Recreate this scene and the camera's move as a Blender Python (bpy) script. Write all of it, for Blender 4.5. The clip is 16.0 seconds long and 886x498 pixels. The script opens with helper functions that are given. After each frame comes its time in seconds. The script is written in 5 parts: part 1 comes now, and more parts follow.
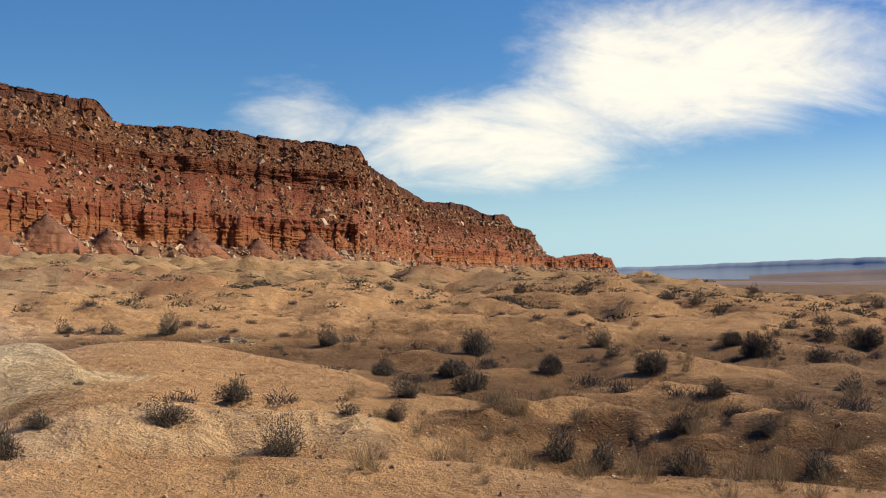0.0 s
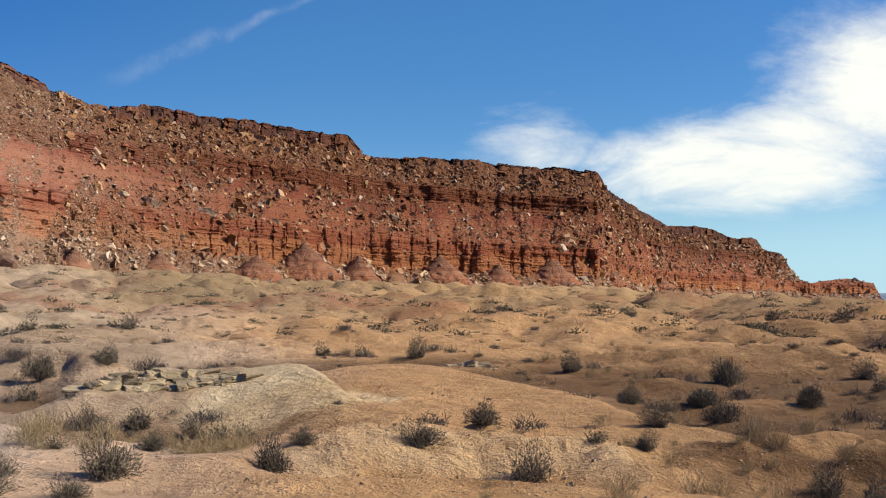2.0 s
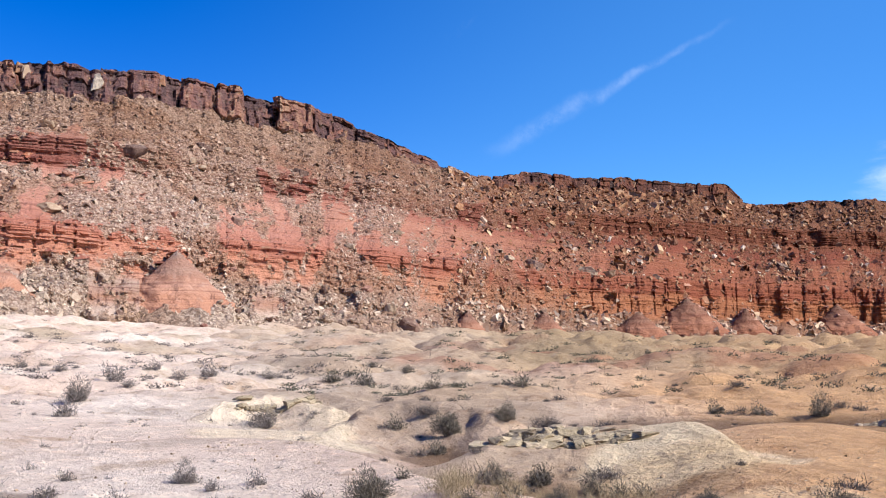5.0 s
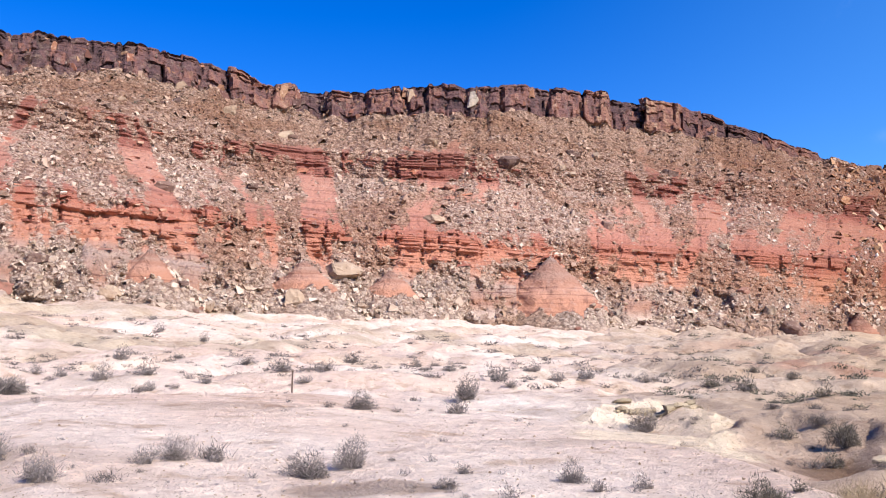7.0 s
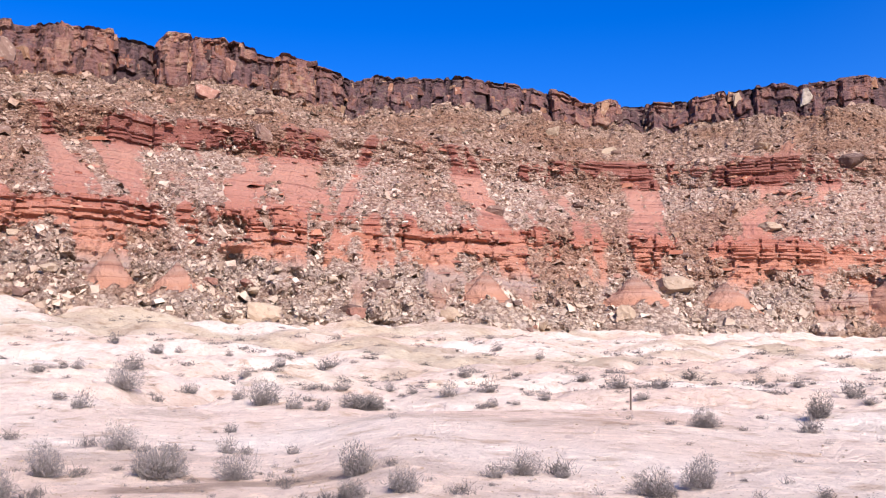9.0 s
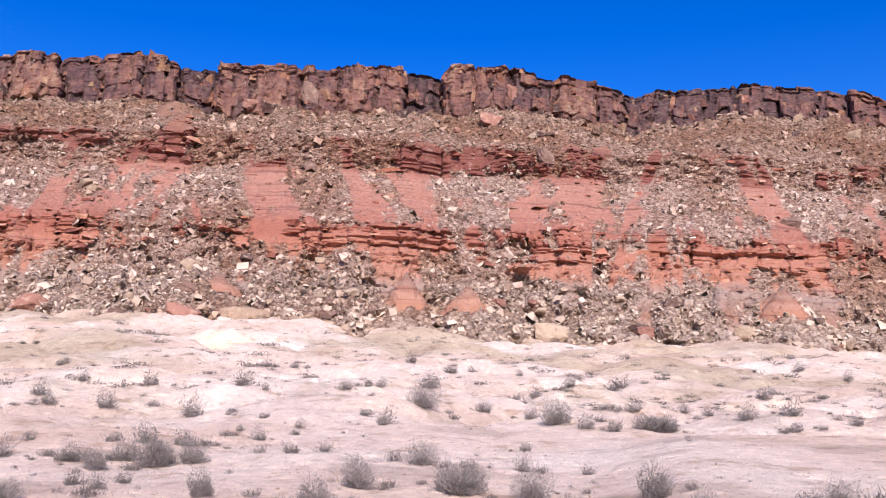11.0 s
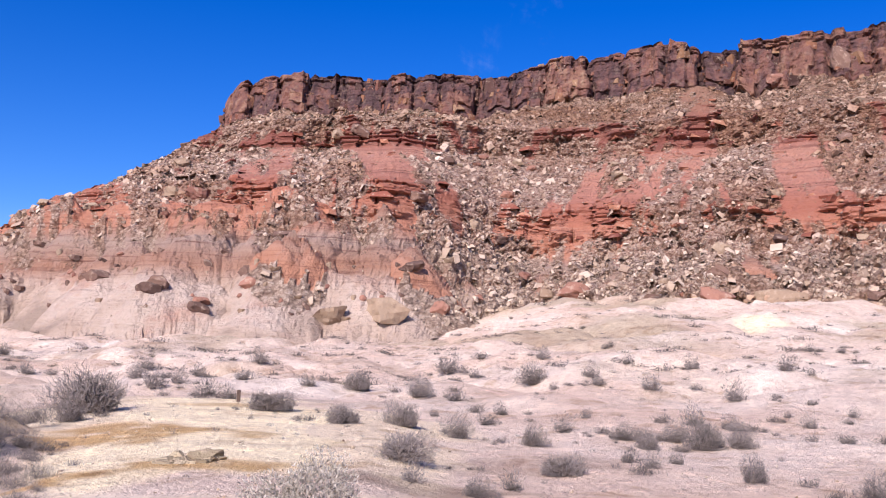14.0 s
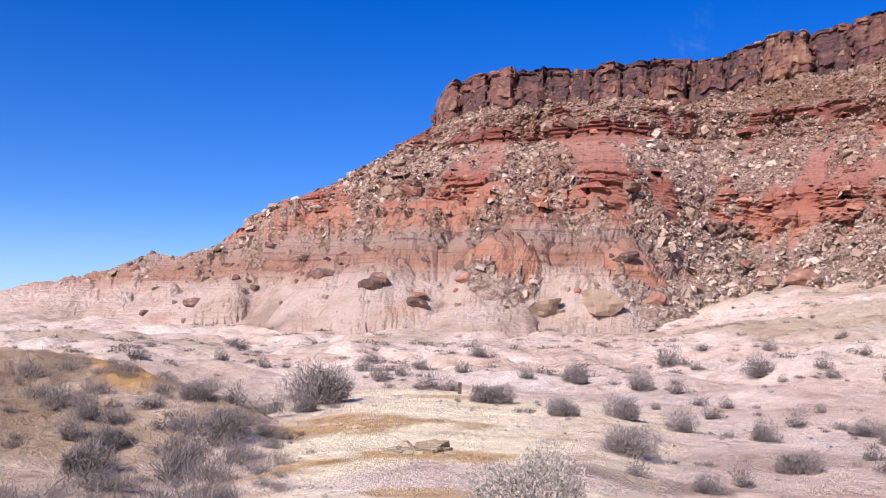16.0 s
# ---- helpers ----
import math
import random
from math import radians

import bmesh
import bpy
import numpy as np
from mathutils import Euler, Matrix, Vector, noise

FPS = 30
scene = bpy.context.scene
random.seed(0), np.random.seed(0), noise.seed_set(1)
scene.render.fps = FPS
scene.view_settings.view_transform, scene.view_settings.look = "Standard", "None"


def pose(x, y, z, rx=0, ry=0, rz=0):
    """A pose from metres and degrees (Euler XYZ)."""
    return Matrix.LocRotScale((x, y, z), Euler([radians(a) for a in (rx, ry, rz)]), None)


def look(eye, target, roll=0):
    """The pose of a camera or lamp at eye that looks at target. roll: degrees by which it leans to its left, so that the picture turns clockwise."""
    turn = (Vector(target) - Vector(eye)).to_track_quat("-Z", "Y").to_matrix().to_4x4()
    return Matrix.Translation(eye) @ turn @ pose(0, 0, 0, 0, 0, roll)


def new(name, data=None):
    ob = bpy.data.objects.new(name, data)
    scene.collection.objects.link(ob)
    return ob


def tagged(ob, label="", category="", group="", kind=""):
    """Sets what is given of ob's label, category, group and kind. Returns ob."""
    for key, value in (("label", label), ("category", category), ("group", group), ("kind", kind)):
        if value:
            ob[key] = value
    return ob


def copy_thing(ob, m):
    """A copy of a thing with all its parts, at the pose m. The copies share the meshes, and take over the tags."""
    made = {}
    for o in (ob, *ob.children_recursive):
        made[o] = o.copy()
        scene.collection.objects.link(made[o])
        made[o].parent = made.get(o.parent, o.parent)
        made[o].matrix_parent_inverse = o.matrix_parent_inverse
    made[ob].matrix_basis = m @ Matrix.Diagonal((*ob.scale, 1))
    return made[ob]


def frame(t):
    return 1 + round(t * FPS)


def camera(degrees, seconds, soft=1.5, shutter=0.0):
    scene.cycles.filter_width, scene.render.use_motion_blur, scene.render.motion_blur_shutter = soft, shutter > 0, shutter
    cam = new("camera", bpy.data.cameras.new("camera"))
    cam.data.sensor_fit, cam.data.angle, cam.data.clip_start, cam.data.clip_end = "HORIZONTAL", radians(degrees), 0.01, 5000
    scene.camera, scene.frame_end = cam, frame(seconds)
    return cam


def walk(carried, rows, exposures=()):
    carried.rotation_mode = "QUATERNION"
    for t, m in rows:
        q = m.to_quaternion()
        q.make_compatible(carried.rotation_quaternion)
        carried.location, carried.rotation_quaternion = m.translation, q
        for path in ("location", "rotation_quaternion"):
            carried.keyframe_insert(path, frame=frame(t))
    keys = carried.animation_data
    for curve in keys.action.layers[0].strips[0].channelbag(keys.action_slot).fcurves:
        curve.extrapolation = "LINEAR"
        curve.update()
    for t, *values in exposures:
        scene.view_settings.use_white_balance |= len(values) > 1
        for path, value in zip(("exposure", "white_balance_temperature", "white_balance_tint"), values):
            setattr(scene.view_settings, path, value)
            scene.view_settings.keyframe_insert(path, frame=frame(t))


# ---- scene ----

# ---------------------------------------------------------------- camera
# a person stands on one spot and turns left, the camera held before the chest
cam = camera(49.3, 16.0, soft=1.1)
EYE, ARM = 1.7, 0.35
TURNS = [  # seconds, yaw, pitch, roll
    (0.0, 0.00, 1.58, 0.00), (0.5, 2.93, 1.53, -0.45), (1.0, 6.06, 1.46, -0.68), (1.5, 9.90, 2.30, -0.32),
    (2.0, 14.14, 3.09, -0.13), (2.5, 17.32, 3.36, -0.05), (3.0, 20.26, 3.62, -0.11), (5.5, 42.19, 6.88, 0.60),
    (6.0, 48.16, 6.67, 0.26), (6.5, 52.90, 7.10, 0.52), (7.0, 58.28, 6.96, 0.00), (7.5, 63.98, 6.90, 0.77),
    (8.0, 68.06, 7.70, 0.76), (8.5, 73.10, 7.90, 0.66), (11.0, 94.56, 9.14, -0.52), (11.5, 99.91, 9.41, 0.25),
    (12.0, 104.35, 8.69, -0.27), (12.5, 109.95, 8.81, -0.90), (13.0, 113.85, 8.80, -1.27), (13.5, 119.16, 8.10, -1.82),
    (14.0, 125.36, 7.55, -1.90), (14.5, 130.02, 7.60, -1.22), (15.0, 132.09, 7.63, -1.67), (15.5, 135.32, 6.80, -2.27),
    (16.0, 138.02, 6.71, -1.74),
]
walk(cam, [(t, pose(-ARM * math.sin(radians(yaw)), ARM * math.cos(radians(yaw)), EYE, 90 + pitch, roll, yaw)) for t, yaw, pitch, roll in TURNS],
     exposures=[(0.0, 0.10, 8100, 6), (1.5, 0.13, 7700, 5), (3.0, 0.30, 6800, 5), (5.5, 0.68, 6150, 10), (8.5, 0.74, 6150, 16), (11.0, 0.58, 6150, 21), (13.0, 0.50, 6200, 22), (16.0, 0.42, 6200, 21)])

# ---------------------------------------------------------------- world and sun
SUN_AZ, SUN_EL = -78.0, 37.0  # bearing to the left of the first view, height, in degrees
world = bpy.data.worlds.new("world")
scene.world = world
world.use_nodes = True


class Nodes:
    """A short way to write node trees."""

    def __init__(self, tree):
        self.t = tree
        tree.nodes.clear()

    def n(self, kind, ins=None, **props):
        node = self.t.nodes.new(kind)
        for key, value in props.items():
            setattr(node, key, value)
        for key, value in (ins or {}).items():
            if isinstance(value, bpy.types.NodeSocket):
                self.t.links.new(value, node.inputs[key])
            else:
                node.inputs[key].default_value = value
        return node

    def math(self, op, a, b=0.0, clamp=False):
        return self.n("ShaderNodeMath", {0: a, 1: b}, operation=op, use_clamp=clamp).outputs[0]

    def noise(self, vector, scale, detail=4.0, rough=0.55, distortion=0.0):
        return self.n("ShaderNodeTexNoise", {"Vector": vector, "Scale": scale, "Detail": detail, "Roughness": rough, "Distortion": distortion}).outputs["Fac"]

    def mix(self, fac, a, b, blend="MIX"):
        m = self.n("ShaderNodeMix", data_type="RGBA", blend_type=blend)
        for socket, value in ((m.inputs[0], fac), (m.inputs[6], a), (m.inputs[7], b)):
            if isinstance(value, bpy.types.NodeSocket):
                self.t.links.new(value, socket)
            else:
                socket.default_value = value if not isinstance(value, tuple) else (*value[:3], 1.0)
        return m.outputs[2]

    def ramp(self, fac, stops, interpolation="LINEAR"):
        r = self.n("ShaderNodeValToRGB", {0: fac})
        r.color_ramp.interpolation = interpolation
        el = r.color_ramp.elements
        while len(el) < len(stops):
            el.new(0.5)
        for e, (p, c) in zip(el, stops):
            e.position = p
            e.color = (c, c, c, 1) if isinstance(c, (int, float)) else (*c, 1)
        return r.outputs[0]

    def smooth(self, value, low, high):
        return self.n("ShaderNodeMapRange", {"Value": value, "From Min": low, "From Max": high}, interpolation_type="SMOOTHSTEP").outputs["Result"]

    def scaled(self, vector, s):
        return self.n("ShaderNodeVectorMath", {0: vector, 1: s}, operation="MULTIPLY").outputs[0]


def bearing(az, el=0.0):
    a, e = radians(az), radians(el)
    return Vector((-math.sin(a) * math.cos(e), math.cos(a) * math.cos(e), math.sin(e)))


def build_sky():
    w = Nodes(world.node_tree)
    sky = w.n("ShaderNodeTexSky", sky_type="NISHITA", sun_disc=False, sun_elevation=radians(SUN_EL),
              sun_rotation=radians(-SUN_AZ), altitude=1000.0, air_density=1.0, dust_density=0.8, ozone_density=1.8)
    d = w.n("ShaderNodeTexCoord").outputs["Generated"]
    dn = w.n("ShaderNodeVectorMath", {0: d}, operation="NORMALIZE").outputs[0]
    sep = w.n("ShaderNodeSeparateXYZ", {0: dn})
    # thin high cloud in a flat layer: directions projected to a plane overhead
    up = w.math("ADD", w.math("MAXIMUM", sep.outputs[2], 0.0), 0.42)
    px, py = w.math("DIVIDE", sep.outputs[0], up), w.math("DIVIDE", sep.outputs[1], up)
    plane = w.n("ShaderNodeCombineXYZ", {0: px, 1: py}).outputs[0]
    wisps = w.noise(w.scaled(plane, (1.3, 1.9, 1.0)), 1.9, 9.0, 0.62, 0.6)
    fine = w.noise(w.scaled(plane, (2.6, 4.0, 1.0)), 3.6, 8.0, 0.65, 0.9)

    def near(az, el, inner, outer, squash=2.0):
        c = bearing(az, el)
        off = w.n("ShaderNodeVectorMath", {0: dn, 1: tuple(c)}, operation="SUBTRACT").outputs[0]
        off = w.scaled(off, (1.0, 1.0, squash))
        length = w.n("ShaderNodeVectorMath", {0: off}, operation="LENGTH").outputs["Value"]
        return w.smooth(length, outer, inner)

    bank = w.math("MAXIMUM", near(-15, 12.0, 0.04, 0.36, 2.4), near(-27, 19, 0.06, 0.34, 2.2))
    bank = w.math("MAXIMUM", bank, w.math("MULTIPLY", near(-3, 8.2, 0.05, 0.30, 3.0), 0.92))
    bank = w.math("MAXIMUM", bank, w.math("MULTIPLY", near(7.5, 9.3, 0.0, 0.20, 2.0), 0.66))
    body_ = w.math("ADD", w.math("MULTIPLY", bank, 0.75), w.math("MULTIPLY", wisps, 0.95))
    body_ = w.math("ADD", body_, w.math("MULTIPLY", fine, 0.2))
    cloud = w.math("MULTIPLY", w.smooth(body_, 0.86, 1.38), w.math("ADD", 0.84, w.math("MULTIPLY", fine, 0.25)), True)
    # a thin streak of old vapour trail
    a, b = bearing(33.5, 12.2), bearing(19.5, 18.6)
    nrm = a.cross(b).normalized()
    across = w.n("ShaderNodeVectorMath", {0: dn, 1: tuple(nrm)}, operation="DOT_PRODUCT").outputs["Value"]
    wob = w.math("MULTIPLY", w.math("SUBTRACT", w.noise(dn, 22.0, 4.0), 0.5), 0.022)
    run = w.n("ShaderNodeVectorMath", {0: dn, 1: tuple((b - a).normalized())}, operation="DOT_PRODUCT").outputs["Value"]
    thin = w.math("SUBTRACT", 0.0125, w.math("MULTIPLY", w.smooth(run, (a.dot((b - a).normalized())) + 0.06, b.dot((b - a).normalized()) - 0.02), 0.0075))
    line = w.math("SUBTRACT", 1.0, w.smooth(w.math("DIVIDE", w.math("ABSOLUTE", w.math("ADD", across, wob)), thin), 0.0, 1.0))
    mid = (a + b).normalized()
    along = w.n("ShaderNodeVectorMath", {0: dn, 1: tuple(mid)}, operation="DOT_PRODUCT").outputs["Value"]
    line = w.math("MULTIPLY", line, w.smooth(along, math.cos(radians(8.5)), math.cos(radians(3.0))))
    line = w.math("MULTIPLY", line, w.math("MULTIPLY", w.smooth(w.noise(dn, 30.0, 6.0, 0.7), 0.25, 0.8), 0.14))
    faint = w.math("MULTIPLY", w.smooth(w.math("ADD", wisps, w.math("MULTIPLY", fine, 0.3)), 0.80, 1.1), 0.16)
    cover = w.math("MAXIMUM", w.math("MAXIMUM", cloud, line), faint, True)
    rich = w.n("ShaderNodeHueSaturation", {"Hue": 0.516, "Saturation": w.math("ADD", 1.0, w.math("MULTIPLY", w.smooth(sep.outputs[2], 0.0, 0.16), 0.52)), "Value": 1.0, "Color": sky.outputs[0]}).outputs[0]
    blue = w.mix(1.0, rich, (0.78, 0.96, 1.13), "MULTIPLY")
    haze = w.math("MULTIPLY", w.smooth(sep.outputs[2], 0.16, 0.0), w.math("MULTIPLY", near(-25, 0, 0.25, 0.85, 1.0), 0.75))
    blue = w.mix(haze, blue, (4.4, 7.0, 9.6))
    blue = w.mix(w.math("MULTIPLY", near(8, 8, 0.2, 0.85, 1.0), 0.16), blue, (2.6, 6.6, 10.8))
    white = w.mix(cover, blue, (9.3, 9.6, 10.0))
    bg = w.n("ShaderNodeBackground", {"Color": white, "Strength": 0.1})
    out = w.n("ShaderNodeOutputWorld")
    w.t.links.new(bg.outputs[0], out.inputs[0])


build_sky()
sun = new("sun", bpy.data.lights.new("sun", "SUN"))
sun.data.energy, sun.data.angle, sun.data.color = 5.2, radians(0.53), (1.0, 0.94, 0.85)
sun.matrix_world = look(bearing(SUN_AZ, SUN_EL) * 300, (0, 0, 0))

# ---------------------------------------------------------------- materials


def material(name):
    m = bpy.data.materials.new(name)
    m.use_nodes = True
    return m, Nodes(m.node_tree)


def finish(w, colour, rough=0.9, bump=None, strength=0.5, distance=0.1, spec=0.2):
    ins = {"Base Color": colour, "Roughness": rough, "Specular IOR Level": spec}
    if bump is not None:
        ins["Normal"] = w.n("ShaderNodeBump", {"Height": bump, "Strength": strength, "Distance": distance}).outputs[0]
    b = w.n("ShaderNodeBsdfPrincipled", ins)
    out = w.n("ShaderNodeOutputMaterial")
    w.t.links.new(b.outputs[0], out.inputs[0])


def mat_soil():
    """Dry bentonite clay: pink, cream, ochre and brown soils, with popcorn crust and small chips."""
    m, w = material("desert_soil")
    p = w.n("ShaderNodeNewGeometry").outputs["Position"]

    def zone(name):
        return w.n("ShaderNodeAttribute", attribute_name=name).outputs["Fac"]

    big, mid_, fine = w.noise(p, 0.09, 5.0), w.noise(p, 0.8, 6.0, 0.6), w.noise(p, 9.0, 6.0, 0.7)
    c = w.ramp(big, [(0.35, (0.66, 0.475, 0.355)), (0.5, (0.71, 0.545, 0.425)), (0.65, (0.77, 0.63, 0.51))])
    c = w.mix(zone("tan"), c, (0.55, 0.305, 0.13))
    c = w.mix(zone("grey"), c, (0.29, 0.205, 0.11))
    # brown also carries the shade of the bank fronts, beside real dark soil
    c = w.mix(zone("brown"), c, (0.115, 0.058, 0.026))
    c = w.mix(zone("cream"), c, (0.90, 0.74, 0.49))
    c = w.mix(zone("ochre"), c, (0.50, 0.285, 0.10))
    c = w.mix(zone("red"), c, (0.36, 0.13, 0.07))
    c = w.mix(w.smooth(mid_, 0.54, 0.70), c, w.mix(1.0, c, (1.20, 1.20, 1.18), "MULTIPLY"))
    c = w.mix(w.smooth(mid_, 0.47, 0.30), c, w.mix(1.0, c, (0.74, 0.67, 0.60), "MULTIPLY"))
    c = w.mix(w.smooth(fine, 0.42, 0.27), c, w.mix(1.0, c, (0.62, 0.57, 0.52), "MULTIPLY"))
    c = w.mix(w.smooth(fine, 0.60, 0.75), c, w.mix(1.0, c, (1.22, 1.20, 1.16), "MULTIPLY"))
    clods = w.noise(p, 2.6, 5.0, 0.65)
    c = w.mix(w.smooth(clods, 0.48, 0.32), c, w.mix(1.0, c, (0.84, 0.80, 0.77), "MULTIPLY"))
    c = w.mix(w.smooth(clods, 0.54, 0.68), c, w.mix(1.0, c, (1.22, 1.21, 1.18), "MULTIPLY"))
    chips = w.n("ShaderNodeTexVoronoi", {"Vector": p, "Scale": 16.0, "Randomness": 1.0}, feature="F1")
    chip = w.smooth(chips.outputs["Distance"], 0.32, 0.18)
    pick = w.n("ShaderNodeSeparateColor", {0: chips.outputs["Color"]}).outputs[0]
    chip = w.math("MULTIPLY", chip, w.smooth(pick, 0.72, 0.78))
    c = w.mix(chip, c, w.ramp(pick, [(0.75, (0.13, 0.085, 0.055)), (0.88, (0.30, 0.21, 0.14)), (1.0, (0.56, 0.45, 0.34))]))
    grit = w.noise(p, 30.0, 4.0, 0.7)
    h = w.math("ADD", w.math("MULTIPLY", fine, 1.0), w.math("ADD", w.math("MULTIPLY", mid_, 2.2), w.math("MULTIPLY", clods, 1.6)))
    h = w.math("ADD", h, w.math("ADD", w.math("MULTIPLY", grit, 0.35), w.math("MULTIPLY", chip, 0.3)))
    finish(w, c, 0.95, h, 0.85, 0.15)
    return m


def mat_mesa():
    """Layered red mudstone under a dark sandstone cap, with grey-tan talus on the slopes."""
    m, w = material("layered_cliff")
    p = w.n("ShaderNodeNewGeometry").outputs["Position"]
    z = w.n("ShaderNodeSeparateXYZ", {0: p}).outputs[2]
    deb = w.n("ShaderNodeAttribute", attribute_name="debris").outputs["Fac"]
    cap = w.n("ShaderNodeAttribute", attribute_name="cap").outputs["Fac"]
    warp = w.math("MULTIPLY", w.math("SUBTRACT", w.noise(p, 0.05, 4.0), 0.5), 5.0)
    ruddy = w.n("ShaderNodeAttribute", attribute_name="ruddy").outputs["Fac"]
    warp = w.math("MULTIPLY", warp, w.math("ADD", 1.0, w.math("MULTIPLY", ruddy, 1.3)))
    zz = w.math("DIVIDE", w.math("ADD", w.math("ADD", z, warp), w.math("MULTIPLY", ruddy, 4.0)), 80.0, True)
    red = w.ramp(zz, [(0.00, (0.61, 0.465, 0.365)), (0.13, (0.60, 0.44, 0.34)), (0.17, (0.40, 0.20, 0.125)), (0.22, (0.44, 0.31, 0.24)),
                      (0.25, (0.54, 0.25, 0.155)), (0.31, (0.50, 0.21, 0.13)), (0.34, (0.41, 0.15, 0.095)), (0.40, (0.49, 0.22, 0.15)),
                      (0.52, (0.50, 0.245, 0.165)), (0.575, (0.37, 0.135, 0.095)), (0.62, (0.34, 0.14, 0.095)), (0.72, (0.36, 0.175, 0.105)), (0.84, (0.34, 0.19, 0.12))])
    # orange sandstone under the lower ledge, a dark hard bed half way up, grey tops on the clay cones
    orange = w.math("MULTIPLY", w.math("MULTIPLY", w.smooth(z, 12.0, 15.0), w.smooth(w.math("ADD", z, warp), 24.5, 21.0)), ruddy)
    red = w.mix(w.math("MULTIPLY", orange, 0.8), red, (0.62, 0.33, 0.19))
    band = w.n("ShaderNodeAttribute", attribute_name="band").outputs["Fac"]
    red = w.mix(w.math("MULTIPLY", band, 0.6), red, (0.19, 0.062, 0.045))
    clay = w.n("ShaderNodeAttribute", attribute_name="clay").outputs["Fac"]
    lump = w.math("ADD", clay, w.math("MULTIPLY", w.math("SUBTRACT", w.noise(w.scaled(p, (0.2, 0.2, 1.0)), 1.0, 5.0, 0.6), 0.5), 0.3))
    cones_ = w.ramp(lump, [(0.15, (0.48, 0.23, 0.14)), (0.38, (0.50, 0.27, 0.18)), (0.48, (0.38, 0.185, 0.12)), (0.62, (0.40, 0.235, 0.165)), (0.75, (0.33, 0.17, 0.115)), (0.95, (0.32, 0.215, 0.16))])
    red = w.mix(w.smooth(clay, 0.005, 0.04), red, cones_)
    low_clay = w.math("MULTIPLY", w.smooth(z, 15.0, 9.0), w.math("SUBTRACT", 1.0, w.smooth(clay, 0.005, 0.04)))
    patchy = w.ramp(w.noise(w.scaled(p, (0.6, 0.6, 1.0)), 0.14, 5.0, 0.6), [(0.36, (0.36, 0.265, 0.195)), (0.45, (0.56, 0.41, 0.31)), (0.55, (0.68, 0.535, 0.425)), (0.66, (0.55, 0.32, 0.23))])
    red = w.mix(w.math("MULTIPLY", low_clay, 0.75), red, patchy)
    # thin beds: noise stretched along the strata
    beds = w.noise(w.scaled(p, (0.02, 0.02, 1.0)), 1.6, 6.0, 0.7)
    red = w.mix(w.math("MULTIPLY", w.smooth(beds, 0.54, 0.66), w.math("SUBTRACT", 1.0, w.math("MULTIPLY", low_clay, 0.85))), red, w.mix(0.6, red, (0.15, 0.05, 0.04)))
    red = w.mix(w.smooth(beds, 0.42, 0.30), red, w.mix(0.35, red, (0.55, 0.40, 0.30)))
    mott = w.noise(p, 0.5, 7.0, 0.65)
    red = w.mix(w.smooth(mott, 0.55, 0.7), red, w.mix(0.4, red, (0.50, 0.33, 0.25)))
    chunk = w.noise(p, 0.7, 8.0, 0.75, 0.4)
    stones = w.n("ShaderNodeTexVoronoi", {"Vector": w.scaled(p, (1.0, 1.0, 1.5)), "Scale": 1.25, "Randomness": 1.0}, feature="F1")
    sc = w.n("ShaderNodeSeparateColor", {0: stones.outputs["Color"]}).outputs[0]
    grit = w.n("ShaderNodeTexVoronoi", {"Vector": w.scaled(p, (1.0, 1.0, 1.4)), "Scale": 3.1, "Randomness": 1.0}, feature="F1")
    gc = w.n("ShaderNodeSeparateColor", {0: grit.outputs["Color"]}).outputs[0]
    talus = w.ramp(w.math("ADD", w.math("MULTIPLY", chunk, 0.42), w.math("ADD", w.math("MULTIPLY", sc, 0.36), w.math("MULTIPLY", gc, 0.22))),
                   [(0.26, (0.17, 0.108, 0.074)), (0.40, (0.40, 0.275, 0.20)), (0.54, (0.55, 0.405, 0.30)), (0.72, (0.69, 0.55, 0.43))])
    # shadow in the gaps between stones, painted into the talus colour
    chink_shade = w.math("MAXIMUM", w.smooth(stones.outputs["Distance"], 0.52, 0.74), w.math("MULTIPLY", w.smooth(grit.outputs["Distance"], 0.5, 0.72), 0.7))
    talus = w.mix(chink_shade, talus, w.mix(1.0, talus, (0.52, 0.46, 0.43), "MULTIPLY"))
    talus = w.mix(w.smooth(w.noise(p, 0.045, 4.0, 0.6), 0.47, 0.60), talus, w.mix(1.0, talus, (0.78, 0.66, 0.58), "MULTIPLY"))
    talus = w.mix(w.smooth(z, 40.0, 58.0), talus, w.mix(1.0, talus, (0.80, 0.72, 0.66), "MULTIPLY"))
    talus = w.mix(w.math("ADD", 0.22, w.math("MULTIPLY", ruddy, 0.58)), talus, red)
    edge = w.math("ADD", deb, w.math("MULTIPLY", w.math("SUBTRACT", w.noise(p, 0.8, 8.0, 0.78), 0.5), w.math("SUBTRACT", 1.9, low_clay)))
    c = w.mix(w.smooth(edge, 0.36, 0.62), red, talus)
    # cap rock: desert varnish and fresh orange faces
    tone = w.n("ShaderNodeAttribute", attribute_name="tone").outputs["Fac"]
    col = w.math("ADD", w.math("MULTIPLY", w.noise(w.scaled(p, (0.5, 0.5, 0.10)), 1.0, 5.0, 0.6), 0.55), w.math("MULTIPLY", tone, 0.38))
    varn = w.ramp(col, [(0.32, (0.085, 0.048, 0.047)), (0.44, (0.15, 0.078, 0.07)), (0.54, (0.23, 0.105, 0.078)), (0.62, (0.31, 0.16, 0.105)), (0.72, (0.42, 0.28, 0.18))])
    varn = w.mix(w.smooth(mott, 0.5, 0.7), varn, w.mix(0.4, varn, (0.34, 0.24, 0.17)))
